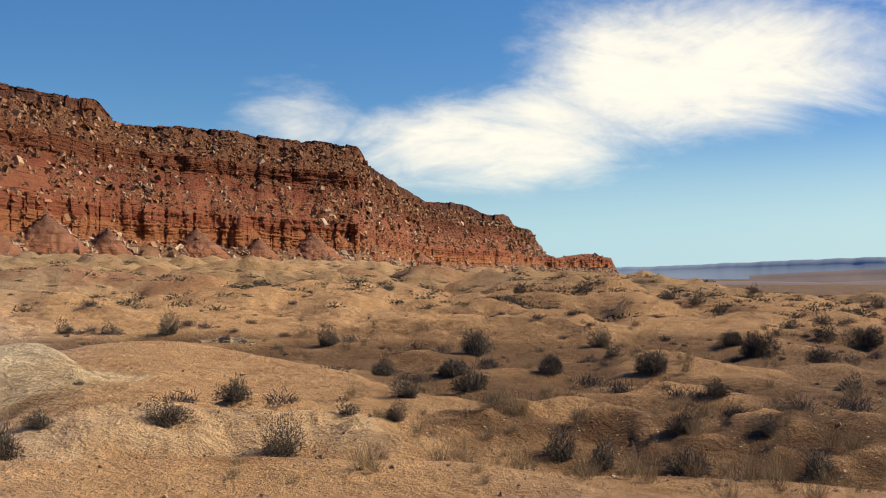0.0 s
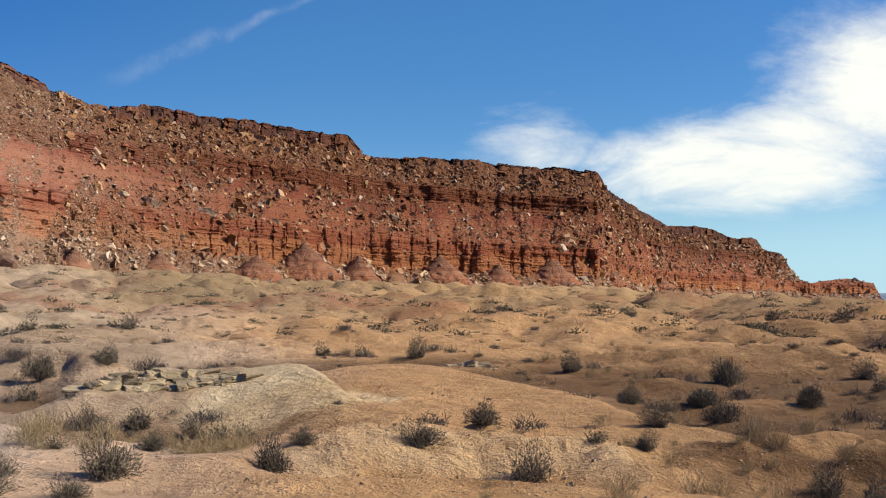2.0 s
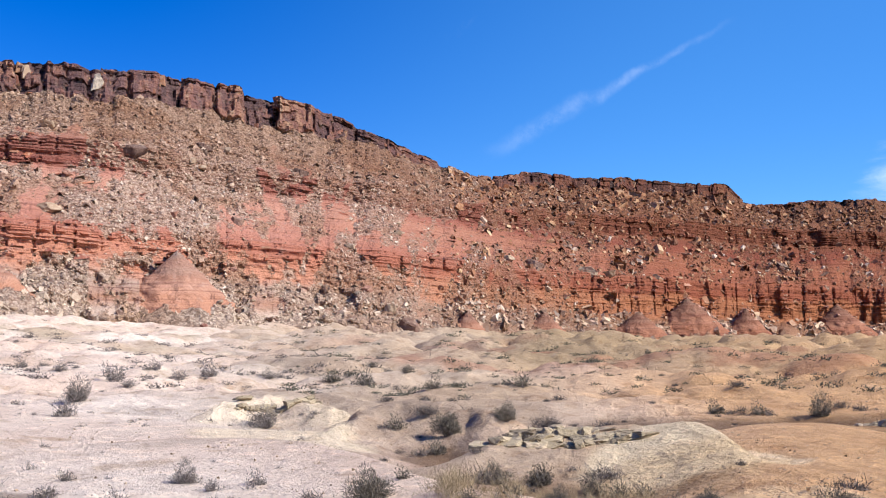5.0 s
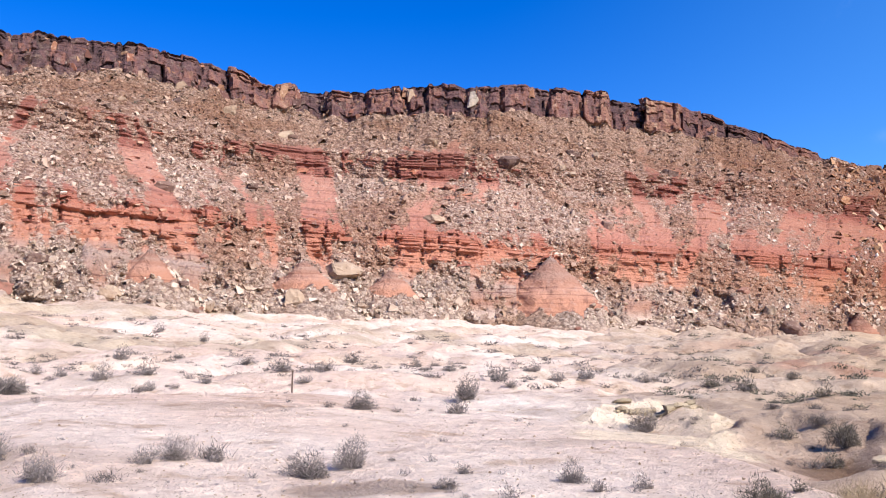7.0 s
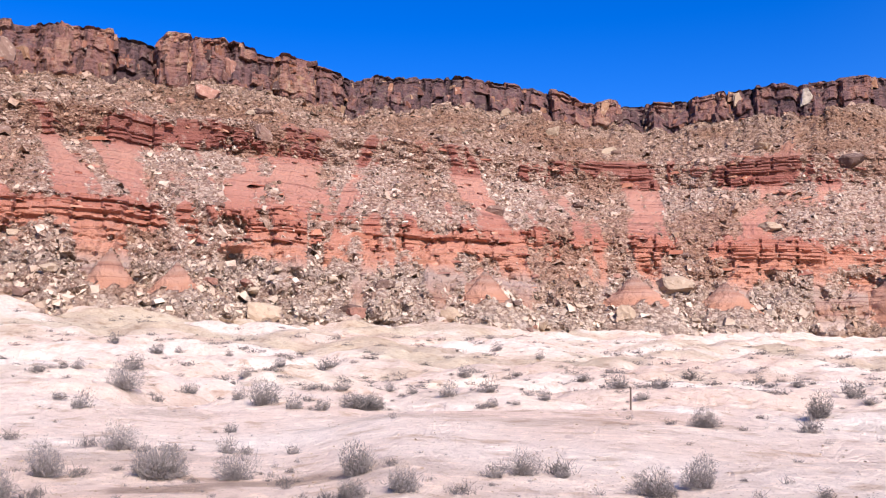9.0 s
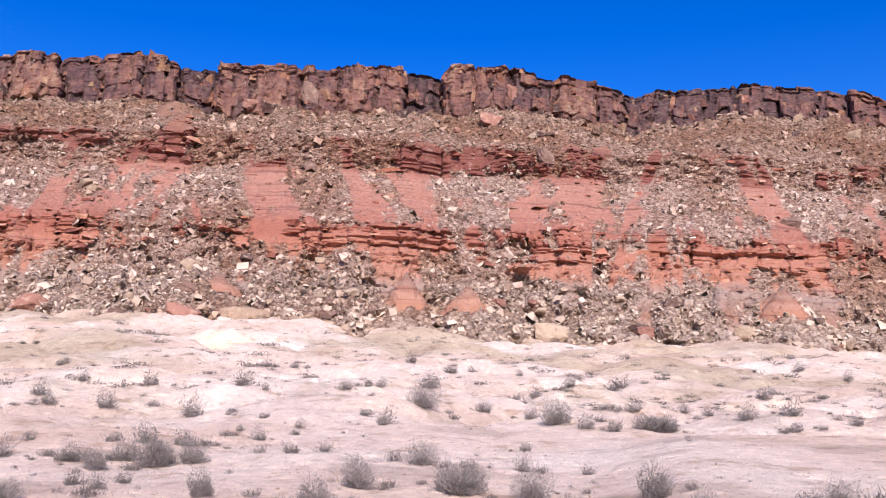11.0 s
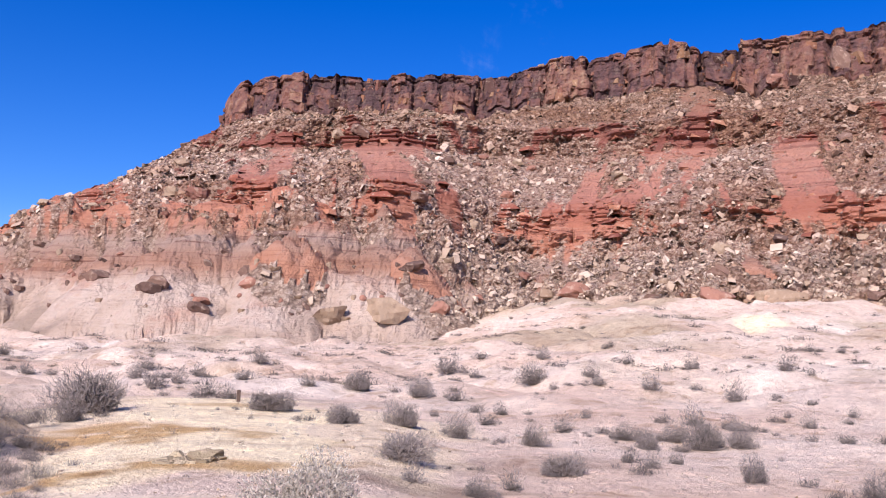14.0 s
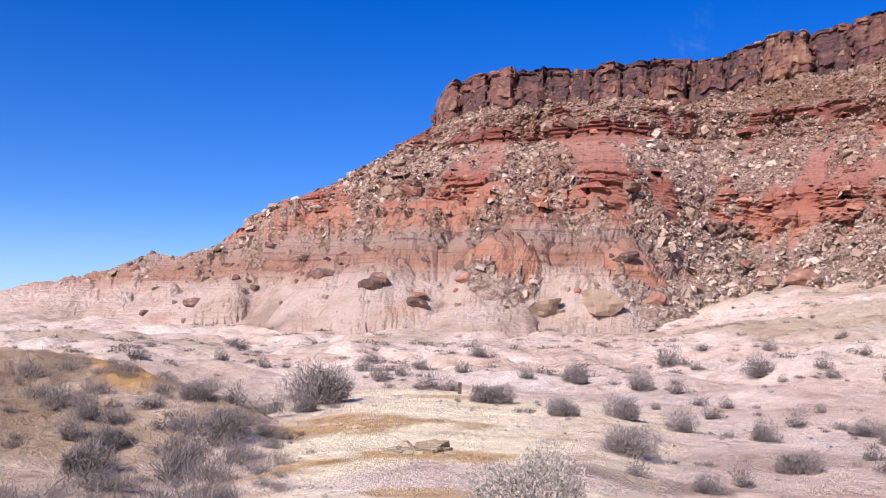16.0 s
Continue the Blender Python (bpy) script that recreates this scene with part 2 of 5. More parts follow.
    c = w.mix(w.smooth(w.math("ADD", cap, w.math("MULTIPLY", w.math("SUBTRACT", mott, 0.5), 0.8)), 0.4, 0.6), c, varn)
    # northern rock is redder, and darkened in colour to balance the exposure there
    c = w.mix(w.math("MULTIPLY", ruddy, w.math("SUBTRACT", 0.88, w.math("MULTIPLY", w.smooth(clay, 0.005, 0.04), 0.25))), c, w.mix(1.0, c, (0.46, 0.29, 0.175), "MULTIPLY"))
    h = w.math("ADD", w.math("MULTIPLY", w.noise(p, 0.9, 8.0, 0.7), 1.6), w.math("MULTIPLY", beds, w.math("SUBTRACT", 1.3, w.math("MULTIPLY", w.smooth(clay, 0.005, 0.04), 1.15))))
    h = w.math("ADD", h, w.math("MULTIPLY", w.math("SUBTRACT", w.math("MULTIPLY", chunk, 1.6), w.math("MULTIPLY", stones.outputs["Distance"], 0.6)), deb))
    finish(w, c, 0.93, h, 0.9, 0.9)
    return m


def mat_rock(name, stops, island):
    m, w = material(name)
    g = w.n("ShaderNodeNewGeometry")
    p = g.outputs["Position"]
    rnd = g.outputs["Random Per Island"] if island else w.n("ShaderNodeObjectInfo").outputs["Random"]
    n1, n2 = w.noise(p, 1.2, 6.0, 0.65), w.noise(p, 6.0, 5.0, 0.7)
    c = w.ramp(rnd, stops)
    if island:  # darker and redder stone from some beds, paler from others
        beds_ = w.noise(p, 0.045, 4.0, 0.6)
        low = w.smooth(w.n("ShaderNodeSeparateXYZ", {0: p}).outputs[2], 24.0, 10.0)
        c = w.mix(w.math("MULTIPLY", low, 0.45), c, (0.60, 0.48, 0.355))
        upper = w.smooth(w.n("ShaderNodeSeparateXYZ", {0: p}).outputs[2], 40.0, 58.0)
        c = w.mix(upper, c, w.mix(1.0, c, (0.80, 0.72, 0.66), "MULTIPLY"))
        c = w.mix(w.smooth(beds_, 0.50, 0.62), c, w.mix(1.0, c, (0.74, 0.62, 0.54), "MULTIPLY"))
    c = w.mix(w.smooth(n1, 0.52, 0.68), c, w.mix(0.5, c, (0.50, 0.38, 0.28)))
    c = w.mix(w.smooth(n1, 0.45, 0.30), c, w.mix(0.5, c, (0.11, 0.065, 0.05)))
    finish(w, c, 0.92, w.math("ADD", n1, w.math("MULTIPLY", n2, 0.4)), 0.7, 0.3)
    return m


def mat_plant(name, dark, light):
    m, w = material(name)
    g = w.n("ShaderNodeNewGeometry")
    rnd = w.n("ShaderNodeObjectInfo").outputs["Random"]
    f = w.math("ADD", w.math("MULTIPLY", g.outputs["Random Per Island"], 0.7), w.math("MULTIPLY", rnd, 0.3))
    f = w.math("ADD", f, w.math("MULTIPLY", w.math("SUBTRACT", w.noise(g.outputs["Position"], 4.0, 3.0), 0.5), 0.5))
    finish(w, w.ramp(f, [(0.1, dark), (0.9, light)]), 0.9)
    return m


def mat_plain(name, a, b, scale, rough=0.9):
    m, w = material(name)
    p = w.n("ShaderNodeNewGeometry").outputs["Position"]
    n1 = w.noise(p, scale, 6.0, 0.6)
    finish(w, w.ramp(n1, [(0.35, a), (0.65, b)]), rough, n1, 0.4, 0.02)
    return m


SOIL, MESA = mat_soil(), mat_mesa()
SCREE = mat_rock("scree_stone", [(0.0, (0.10, 0.065, 0.05)), (0.2, (0.23, 0.145, 0.10)), (0.5, (0.43, 0.305, 0.225)), (0.85, (0.52, 0.385, 0.29)), (0.94, (0.58, 0.445, 0.34)), (1.0, (0.66, 0.53, 0.42))], True)
RUDDY = mat_rock("ruddy_scree_stone", [(0.0, (0.15, 0.066, 0.038)), (0.5, (0.27, 0.12, 0.062)), (0.82, (0.38, 0.20, 0.105)), (1.0, (0.56, 0.38, 0.225))], True)
CAP_ROCK = mat_rock("cap_sandstone", [(0.0, (0.075, 0.048, 0.045)), (0.35, (0.14, 0.075, 0.065)), (0.65, (0.24, 0.105, 0.075)), (0.85, (0.30, 0.155, 0.095)), (1.0, (0.36, 0.24, 0.15))], True)
LEDGE_ROCK = mat_rock("red_ledge_rock", [(0.0, (0.16, 0.05, 0.035)), (0.5, (0.28, 0.095, 0.06)), (0.85, (0.40, 0.17, 0.10)), (1.0, (0.46, 0.27, 0.18))], True)
PEBBLE = mat_plain("clay_pebble", (0.24, 0.15, 0.085), (0.56, 0.42, 0.28), 7.0)
CREAM_ROCK = mat_rock("cream_sandstone", [(0.0, (0.52, 0.42, 0.30)), (1.0, (0.60, 0.50, 0.37))], False)
TAN_ROCK = mat_rock("tan_sandstone", [(0.0, (0.28, 0.19, 0.125)), (1.0, (0.42, 0.31, 0.21))], False)
RED_ROCK = mat_rock("red_sandstone", [(0.0, (0.20, 0.09, 0.065)), (1.0, (0.32, 0.16, 0.11))], False)
DARK_ROCK = mat_rock("varnished_sandstone", [(0.0, (0.11, 0.065, 0.05)), (1.0, (0.22, 0.13, 0.095))], False)
PLATE_ROCK = mat_rock("crumbling_rock", [(0.0, (0.24, 0.185, 0.115)), (1.0, (0.42, 0.33, 0.21))], False)
TWIG = mat_plant("grey_twigs", (0.09, 0.074, 0.064), (0.30, 0.25, 0.222))
LEAF = mat_plant("grey_green_leaves", (0.07, 0.058, 0.043), (0.22, 0.183, 0.138))
PALE_LEAF = mat_plant("pale_dry_leaves", (0.22, 0.19, 0.15), (0.50, 0.44, 0.36))
STRAW = mat_plant("dry_straw", (0.20, 0.14, 0.075), (0.42, 0.32, 0.19))
DUSKY = mat_plant("dusky_scrub", (0.06, 0.048, 0.043), (0.19, 0.155, 0.135))
OLIVE = mat_plant("olive_scrub", (0.045, 0.042, 0.028), (0.13, 0.12, 0.085))
# blue here is the haze of distance, put into the rock's base colour
HAZE_ROCK = mat_plain("haze_tinted_mesa", (0.25, 0.33, 0.42), (0.29, 0.37, 0.46), 0.002)
HAZE_HILL = mat_plain("distant_brown_hill", (0.17, 0.135, 0.13), (0.24, 0.185, 0.17), 0.006)
STEEL = mat_plain("rusty_steel", (0.07, 0.045, 0.035), (0.14, 0.09, 0.065), 20.0, 0.7)

# ---------------------------------------------------------------- noise


def lattice(ix, iy, seed):
    h = (ix.astype(np.int64) * 374761393 + iy.astype(np.int64) * 668265263 + seed * 1442695041) & 0xFFFFFFFF
    h = ((h ^ (h >> 13)) * 1274126177) & 0xFFFFFFFF
    return ((h ^ (h >> 16)) & 0xFFFFFF) / float(0x1000000)


def grad_noise(x, y, seed=0):
    """Gradient noise, about -1 to 1."""
    x, y = np.broadcast_arrays(np.asarray(x, float), np.asarray(y, float))
    ix, iy = np.floor(x), np.floor(y)
    fx, fy = x - ix, y - iy
    u, v = fx * fx * fx * (fx * (fx * 6 - 15) + 10), fy * fy * fy * (fy * (fy * 6 - 15) + 10)

    def corner(dx, dy):
        a = lattice(ix + dx, iy + dy, seed) * 2 * np.pi
        return np.cos(a) * (fx - dx) + np.sin(a) * (fy - dy)

    top = corner(0, 0) * (1 - u) + corner(1, 0) * u
    low = corner(0, 1) * (1 - u) + corner(1, 1) * u
    return (top * (1 - v) + low * v) * 1.5


def fbm(x, y, octaves, seed=0, gain=0.5):
    total, amp = 0.0, 1.0
    for o in range(octaves):
        total = total + amp * grad_noise(x * 2.03 ** o + 17.3 * o, y * 2.03 ** o - 9.1 * o, seed + o)
        amp *= gain
    return total


def domes(x, y, octaves, seed=0, gain=0.45):
    """Rounded tops parted by sharp runnels, 0 to about 1."""
    total, amp = 0.0, 1.0
    for o in range(octaves):
        total = total + amp * np.sqrt(np.abs(grad_noise(x * 2.1 ** o + 3.7 * o, y * 2.1 ** o + 8.2 * o, seed + o)) + 0.004)
        amp *= gain
    return total


def step(v, low, high):
    u = np.clip((v - low) / (high - low), 0, 1)
    return u * u * (3 - 2 * u)


def blocks(a, width, seed):
    """Uneven blocks along a line: a random value for each, and how near its edge one is (0 at the joint)."""
    w_ = a / width + 0.35 * grad_noise(a / width * 0.7, 0 * a + 3.3, seed)
    i = np.floor(w_)
    f = w_ - i
    return lattice(i, 0 * i, seed + 5), np.minimum(f, 1 - f) * 2


def unit(v):
    return v / np.linalg.norm(v, axis=-1, keepdims=True)


def sheet(name, verts, quads, mat, attributes=None, smooth_=True):
    me = bpy.data.meshes.new(name)
    me.vertices.add(len(verts))
    me.vertices.foreach_set("co", np.ascontiguousarray(verts, dtype=np.float32).ravel())
    k = quads.shape[1]
    me.loops.add(quads.size)
    me.loops.foreach_set("vertex_index", np.ascontiguousarray(quads, dtype=np.int32).ravel())
    me.polygons.add(len(quads))
    me.polygons.foreach_set("loop_start", np.arange(0, quads.size, k, dtype=np.int32))
    me.polygons.foreach_set("use_smooth", np.full(len(quads), smooth_, dtype=bool))
    for key, values in (attributes or {}).items():
        me.attributes.new(key, "FLOAT", "POINT").data.foreach_set("value", np.ascontiguousarray(values, dtype=np.float32).ravel())
    me.materials.append(mat)
    me.update(calc_edges=True)
    me.validate()
    return me


def grid_quads(rows, cols, closed=False):
    j = np.arange(cols if closed else cols - 1)
    i = np.arange(rows - 1)[:, None]
    a, b = i * cols + j, i * cols + (j + 1) % cols
    return np.stack([a, b, b + cols, a + cols], -1).reshape(-1, 4)


# ---------------------------------------------------------------- the lie of the land
# bearings run to the left from the first view; heights are over the ground where the camera stands
FOOT_AZ = (-180, -60, -30, -20, -13, -11.6, -6, -3.6, 1, 5, 16, 25, 40, 56, 66, 77, 86, 101, 112, 118, 128, 136, 143, 149, 163, 172, 180)
FOOT_R = (200, 260, 320, 380, 600, 1500, 1300, 1050, 850, 470, 370, 295, 215, 178, 155, 135, 128, 118, 122, 125, 124, 122, 124, 140, 180, 190, 200)
FOOT_EL = (0.2, -1.5, -2.5, -2.4, -1.3, -0.3, -0.05, 0.12, 0.4, 0.72, 0.75, 0.95, 1.65, 2.35, 2.9, 3.4, 3.6, 4.35, 5.1, 4.7, 2.6, 2.2, 2.3, 2.0, 2.1, 1.5, 0.2)
RIM_R = (150, 180, 250, 300, 600, 1900, 1700, 1220, 1005, 570, 510, 420, 300, 248, 260, 235, 222, 214, 216, 228, 231, 246, 275, 300, 340, 350, 350)


def foot(az):
    r = np.interp(az, FOOT_AZ, FOOT_R)
    return r, r * np.tan(np.radians(np.interp(az, FOOT_AZ, FOOT_EL))) + EYE


# last two values: face colour and amount; brown faces are gravel plus painted shade
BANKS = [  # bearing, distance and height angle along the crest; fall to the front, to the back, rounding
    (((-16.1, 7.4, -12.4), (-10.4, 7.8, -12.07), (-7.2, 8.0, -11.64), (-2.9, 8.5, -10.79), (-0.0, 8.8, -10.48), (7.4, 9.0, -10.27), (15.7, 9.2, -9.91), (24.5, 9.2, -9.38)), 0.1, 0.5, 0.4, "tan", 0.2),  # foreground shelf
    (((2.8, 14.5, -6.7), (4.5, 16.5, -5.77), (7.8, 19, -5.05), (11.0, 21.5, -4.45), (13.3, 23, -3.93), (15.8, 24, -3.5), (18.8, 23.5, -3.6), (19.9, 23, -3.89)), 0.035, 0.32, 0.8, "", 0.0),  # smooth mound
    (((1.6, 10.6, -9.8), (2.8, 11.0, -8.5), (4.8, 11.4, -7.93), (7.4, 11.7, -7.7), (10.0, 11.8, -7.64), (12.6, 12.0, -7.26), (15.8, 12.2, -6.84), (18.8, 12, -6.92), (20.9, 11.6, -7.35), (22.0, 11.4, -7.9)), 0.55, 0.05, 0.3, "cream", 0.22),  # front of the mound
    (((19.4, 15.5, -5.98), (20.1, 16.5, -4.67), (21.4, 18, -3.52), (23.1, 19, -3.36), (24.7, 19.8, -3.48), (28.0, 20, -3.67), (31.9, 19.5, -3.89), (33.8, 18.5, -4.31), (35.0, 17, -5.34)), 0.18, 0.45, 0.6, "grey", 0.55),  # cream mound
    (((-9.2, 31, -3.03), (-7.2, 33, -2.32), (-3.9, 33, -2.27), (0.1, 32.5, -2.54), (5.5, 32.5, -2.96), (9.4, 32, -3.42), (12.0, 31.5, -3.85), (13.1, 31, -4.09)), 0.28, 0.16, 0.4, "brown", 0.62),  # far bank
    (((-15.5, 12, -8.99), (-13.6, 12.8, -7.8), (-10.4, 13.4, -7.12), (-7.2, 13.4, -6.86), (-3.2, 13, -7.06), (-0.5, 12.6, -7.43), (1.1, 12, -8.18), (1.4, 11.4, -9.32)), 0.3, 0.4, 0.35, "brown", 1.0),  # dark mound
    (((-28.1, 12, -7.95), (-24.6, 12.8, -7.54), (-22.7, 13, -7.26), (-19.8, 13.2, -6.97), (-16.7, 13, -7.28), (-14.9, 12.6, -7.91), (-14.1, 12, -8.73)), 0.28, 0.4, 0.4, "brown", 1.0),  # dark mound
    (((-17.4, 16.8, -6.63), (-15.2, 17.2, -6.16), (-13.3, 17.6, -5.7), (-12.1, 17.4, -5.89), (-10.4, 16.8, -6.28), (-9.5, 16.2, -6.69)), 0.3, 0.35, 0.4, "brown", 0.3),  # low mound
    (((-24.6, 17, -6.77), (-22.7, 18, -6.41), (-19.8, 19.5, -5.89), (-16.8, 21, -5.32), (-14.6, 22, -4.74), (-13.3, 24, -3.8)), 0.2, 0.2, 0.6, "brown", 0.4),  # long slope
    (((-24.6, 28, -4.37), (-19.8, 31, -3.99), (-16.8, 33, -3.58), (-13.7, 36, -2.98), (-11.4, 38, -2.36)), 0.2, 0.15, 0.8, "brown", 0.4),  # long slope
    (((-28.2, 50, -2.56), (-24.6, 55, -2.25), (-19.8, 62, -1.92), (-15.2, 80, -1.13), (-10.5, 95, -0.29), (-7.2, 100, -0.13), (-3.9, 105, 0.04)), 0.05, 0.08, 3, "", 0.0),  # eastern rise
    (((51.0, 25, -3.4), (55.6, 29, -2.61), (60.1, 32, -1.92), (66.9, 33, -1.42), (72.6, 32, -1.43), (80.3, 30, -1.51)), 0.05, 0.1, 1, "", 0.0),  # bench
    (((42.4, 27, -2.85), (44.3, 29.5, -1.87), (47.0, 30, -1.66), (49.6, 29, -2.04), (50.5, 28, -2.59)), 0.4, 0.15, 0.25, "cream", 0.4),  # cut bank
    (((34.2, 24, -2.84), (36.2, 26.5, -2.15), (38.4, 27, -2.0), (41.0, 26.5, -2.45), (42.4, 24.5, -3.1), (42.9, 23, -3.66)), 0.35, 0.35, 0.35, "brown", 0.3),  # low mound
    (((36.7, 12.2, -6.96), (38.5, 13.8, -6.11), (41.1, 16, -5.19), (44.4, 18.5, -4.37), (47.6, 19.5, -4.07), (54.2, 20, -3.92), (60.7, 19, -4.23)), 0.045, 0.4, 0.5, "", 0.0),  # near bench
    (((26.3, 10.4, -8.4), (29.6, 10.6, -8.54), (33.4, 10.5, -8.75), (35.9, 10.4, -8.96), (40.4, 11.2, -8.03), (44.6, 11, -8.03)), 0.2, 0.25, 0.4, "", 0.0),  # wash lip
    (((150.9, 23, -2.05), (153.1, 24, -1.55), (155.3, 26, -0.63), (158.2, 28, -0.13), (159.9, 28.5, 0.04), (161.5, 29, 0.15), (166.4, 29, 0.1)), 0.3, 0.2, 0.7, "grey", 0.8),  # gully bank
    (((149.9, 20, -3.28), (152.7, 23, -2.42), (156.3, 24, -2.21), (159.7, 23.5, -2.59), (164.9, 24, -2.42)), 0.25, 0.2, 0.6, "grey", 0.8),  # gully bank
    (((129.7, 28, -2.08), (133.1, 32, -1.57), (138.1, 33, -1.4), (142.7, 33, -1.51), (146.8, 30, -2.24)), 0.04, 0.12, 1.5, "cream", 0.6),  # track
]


def eased(crest, wide=1.1):
    """The crest with its corners eased: bearings, distances, height angles."""
    c = np.array(crest)
    a = np.arange(c[0, 0] - 4, c[-1, 0] + 4, 0.2)
    k = np.exp(-0.5 * (np.arange(-15, 16) * 0.2 / wide) ** 2)
    pad = lambda v: np.convolve(np.pad(np.interp(a, c[:, 0], v), 15, "edge"), k / k.sum(), "valid")
    return a, pad(c[:, 1]), pad(c[:, 2]), c[0, 0], c[-1, 0]


CRESTS = [eased(row[0]) for row in BANKS]


def bank(r, az, wob, crest, front, back, rounding):
    """The height of a clay bank, and how far past its crest one is."""
    a, far, high, low_, top_ = crest
    rc = np.interp(az, a, far)
    top = EYE + rc * np.tan(np.radians(np.interp(az, a, high)))
    steep = min(1.0, front * 2.5)
    past = np.maximum(np.radians(np.maximum(low_ - az, az - top_)) * rc + 0.3 + 0.35 * wob, 0)
    d = r - rc + wob * (0.3 + 0.5 * steep) * np.minimum(1.0, rc / 14)
    fall = np.where(d < 0, front, back)
    return top - (0.12 + 0.5 * steep) * (np.sqrt(past * past + 0.5) - 0.707) - fall * (np.sqrt(d * d + rounding ** 2) - rounding) - 0.10 * steep * np.abs(wob), d


def ground_height(x, y):
    x, y = np.asarray(x, float), np.asarray(y, float)
    r, az = np.hypot(x, y), np.degrees(np.arctan2(-x, y))
    fr, fz = foot(az)
    u = np.clip((r - 12) / (fr - 12), 0, 1)
    z = fz * u ** 1.6
    # hummocks, larger with distance from the trodden place; calmer on the pale flats
    north = step(az, 60, 25) * step(az, -60, -30)
    near = step(r, 50, 30)
    grow = step(r, 6, 40) * (1 - 0.65 * near)
    z = z + grow * (domes(x / 19, y / 19, 3, 11) - 0.75) * (0.9 + 0.7 * step(r, 25, 50) + 0.6 * step(r, 60, 250)) + grow * 0.6 * step(r, 16, 30) * (domes(x / 7.5, y / 7.5, 3, 15) - 0.75)
    z = z + (0.05 + 0.2 * grow) * fbm(x / 5.5, y / 5.5, 3, 31) + 0.03 * fbm(x / 1.1, y / 1.1, 3, 41) + 0.10 * grow * fbm(x / 2.2, y / 2.2, 3, 45, 0.6)
    z = z + north * step(r, 30, 60) * step(r, 650, 350) * (1.5 + 2.8 * step(r, 60, 140)) * (domes(x / 21, y / 21, 3, 61) - 0.65)
    z = z + north * step(r, 10, 15) * step(r, 60, 40) * (0.34 * (domes(x / 6.2, y / 6.2, 2, 63, 0.5) - 0.7) + 0.06 * fbm(x / 1.6, y / 1.6, 3, 65))
    # the washes lie lower than the trodden place
    z = z - step(r, 8.5, 11.5) * step(r, 48, 26) * (0.12 + 0.38 * step(az, 44, 36) * step(az, -50, -35) + 0.3 * step(az, 146, 154))
    wob = fbm(x / 2.4, y / 2.4, 4, 55, 0.55) + 0.5 * (domes(x / 1.3, y / 1.3, 2, 57) - 0.7)
    crust = fbm(x / 0.55, y / 0.55, 2, 59)
    for crest, (_, front, back, rounding, _, _) in zip(CRESTS, BANKS):
        h, _ = bank(r, az, wob, crest, front, back, rounding)
        gap = np.clip((h - z) / 0.24, -1, 1)  # a soft join
        if front > 0.25:
            h = h + 0.07 * crust
        z = np.where(gap >= 1, h, np.where(gap <= -1, z, 0.5 * (h + z) + 0.06 * (1 + gap * gap)))
    return z * step(r, 0.5, 3.0) - 0.02


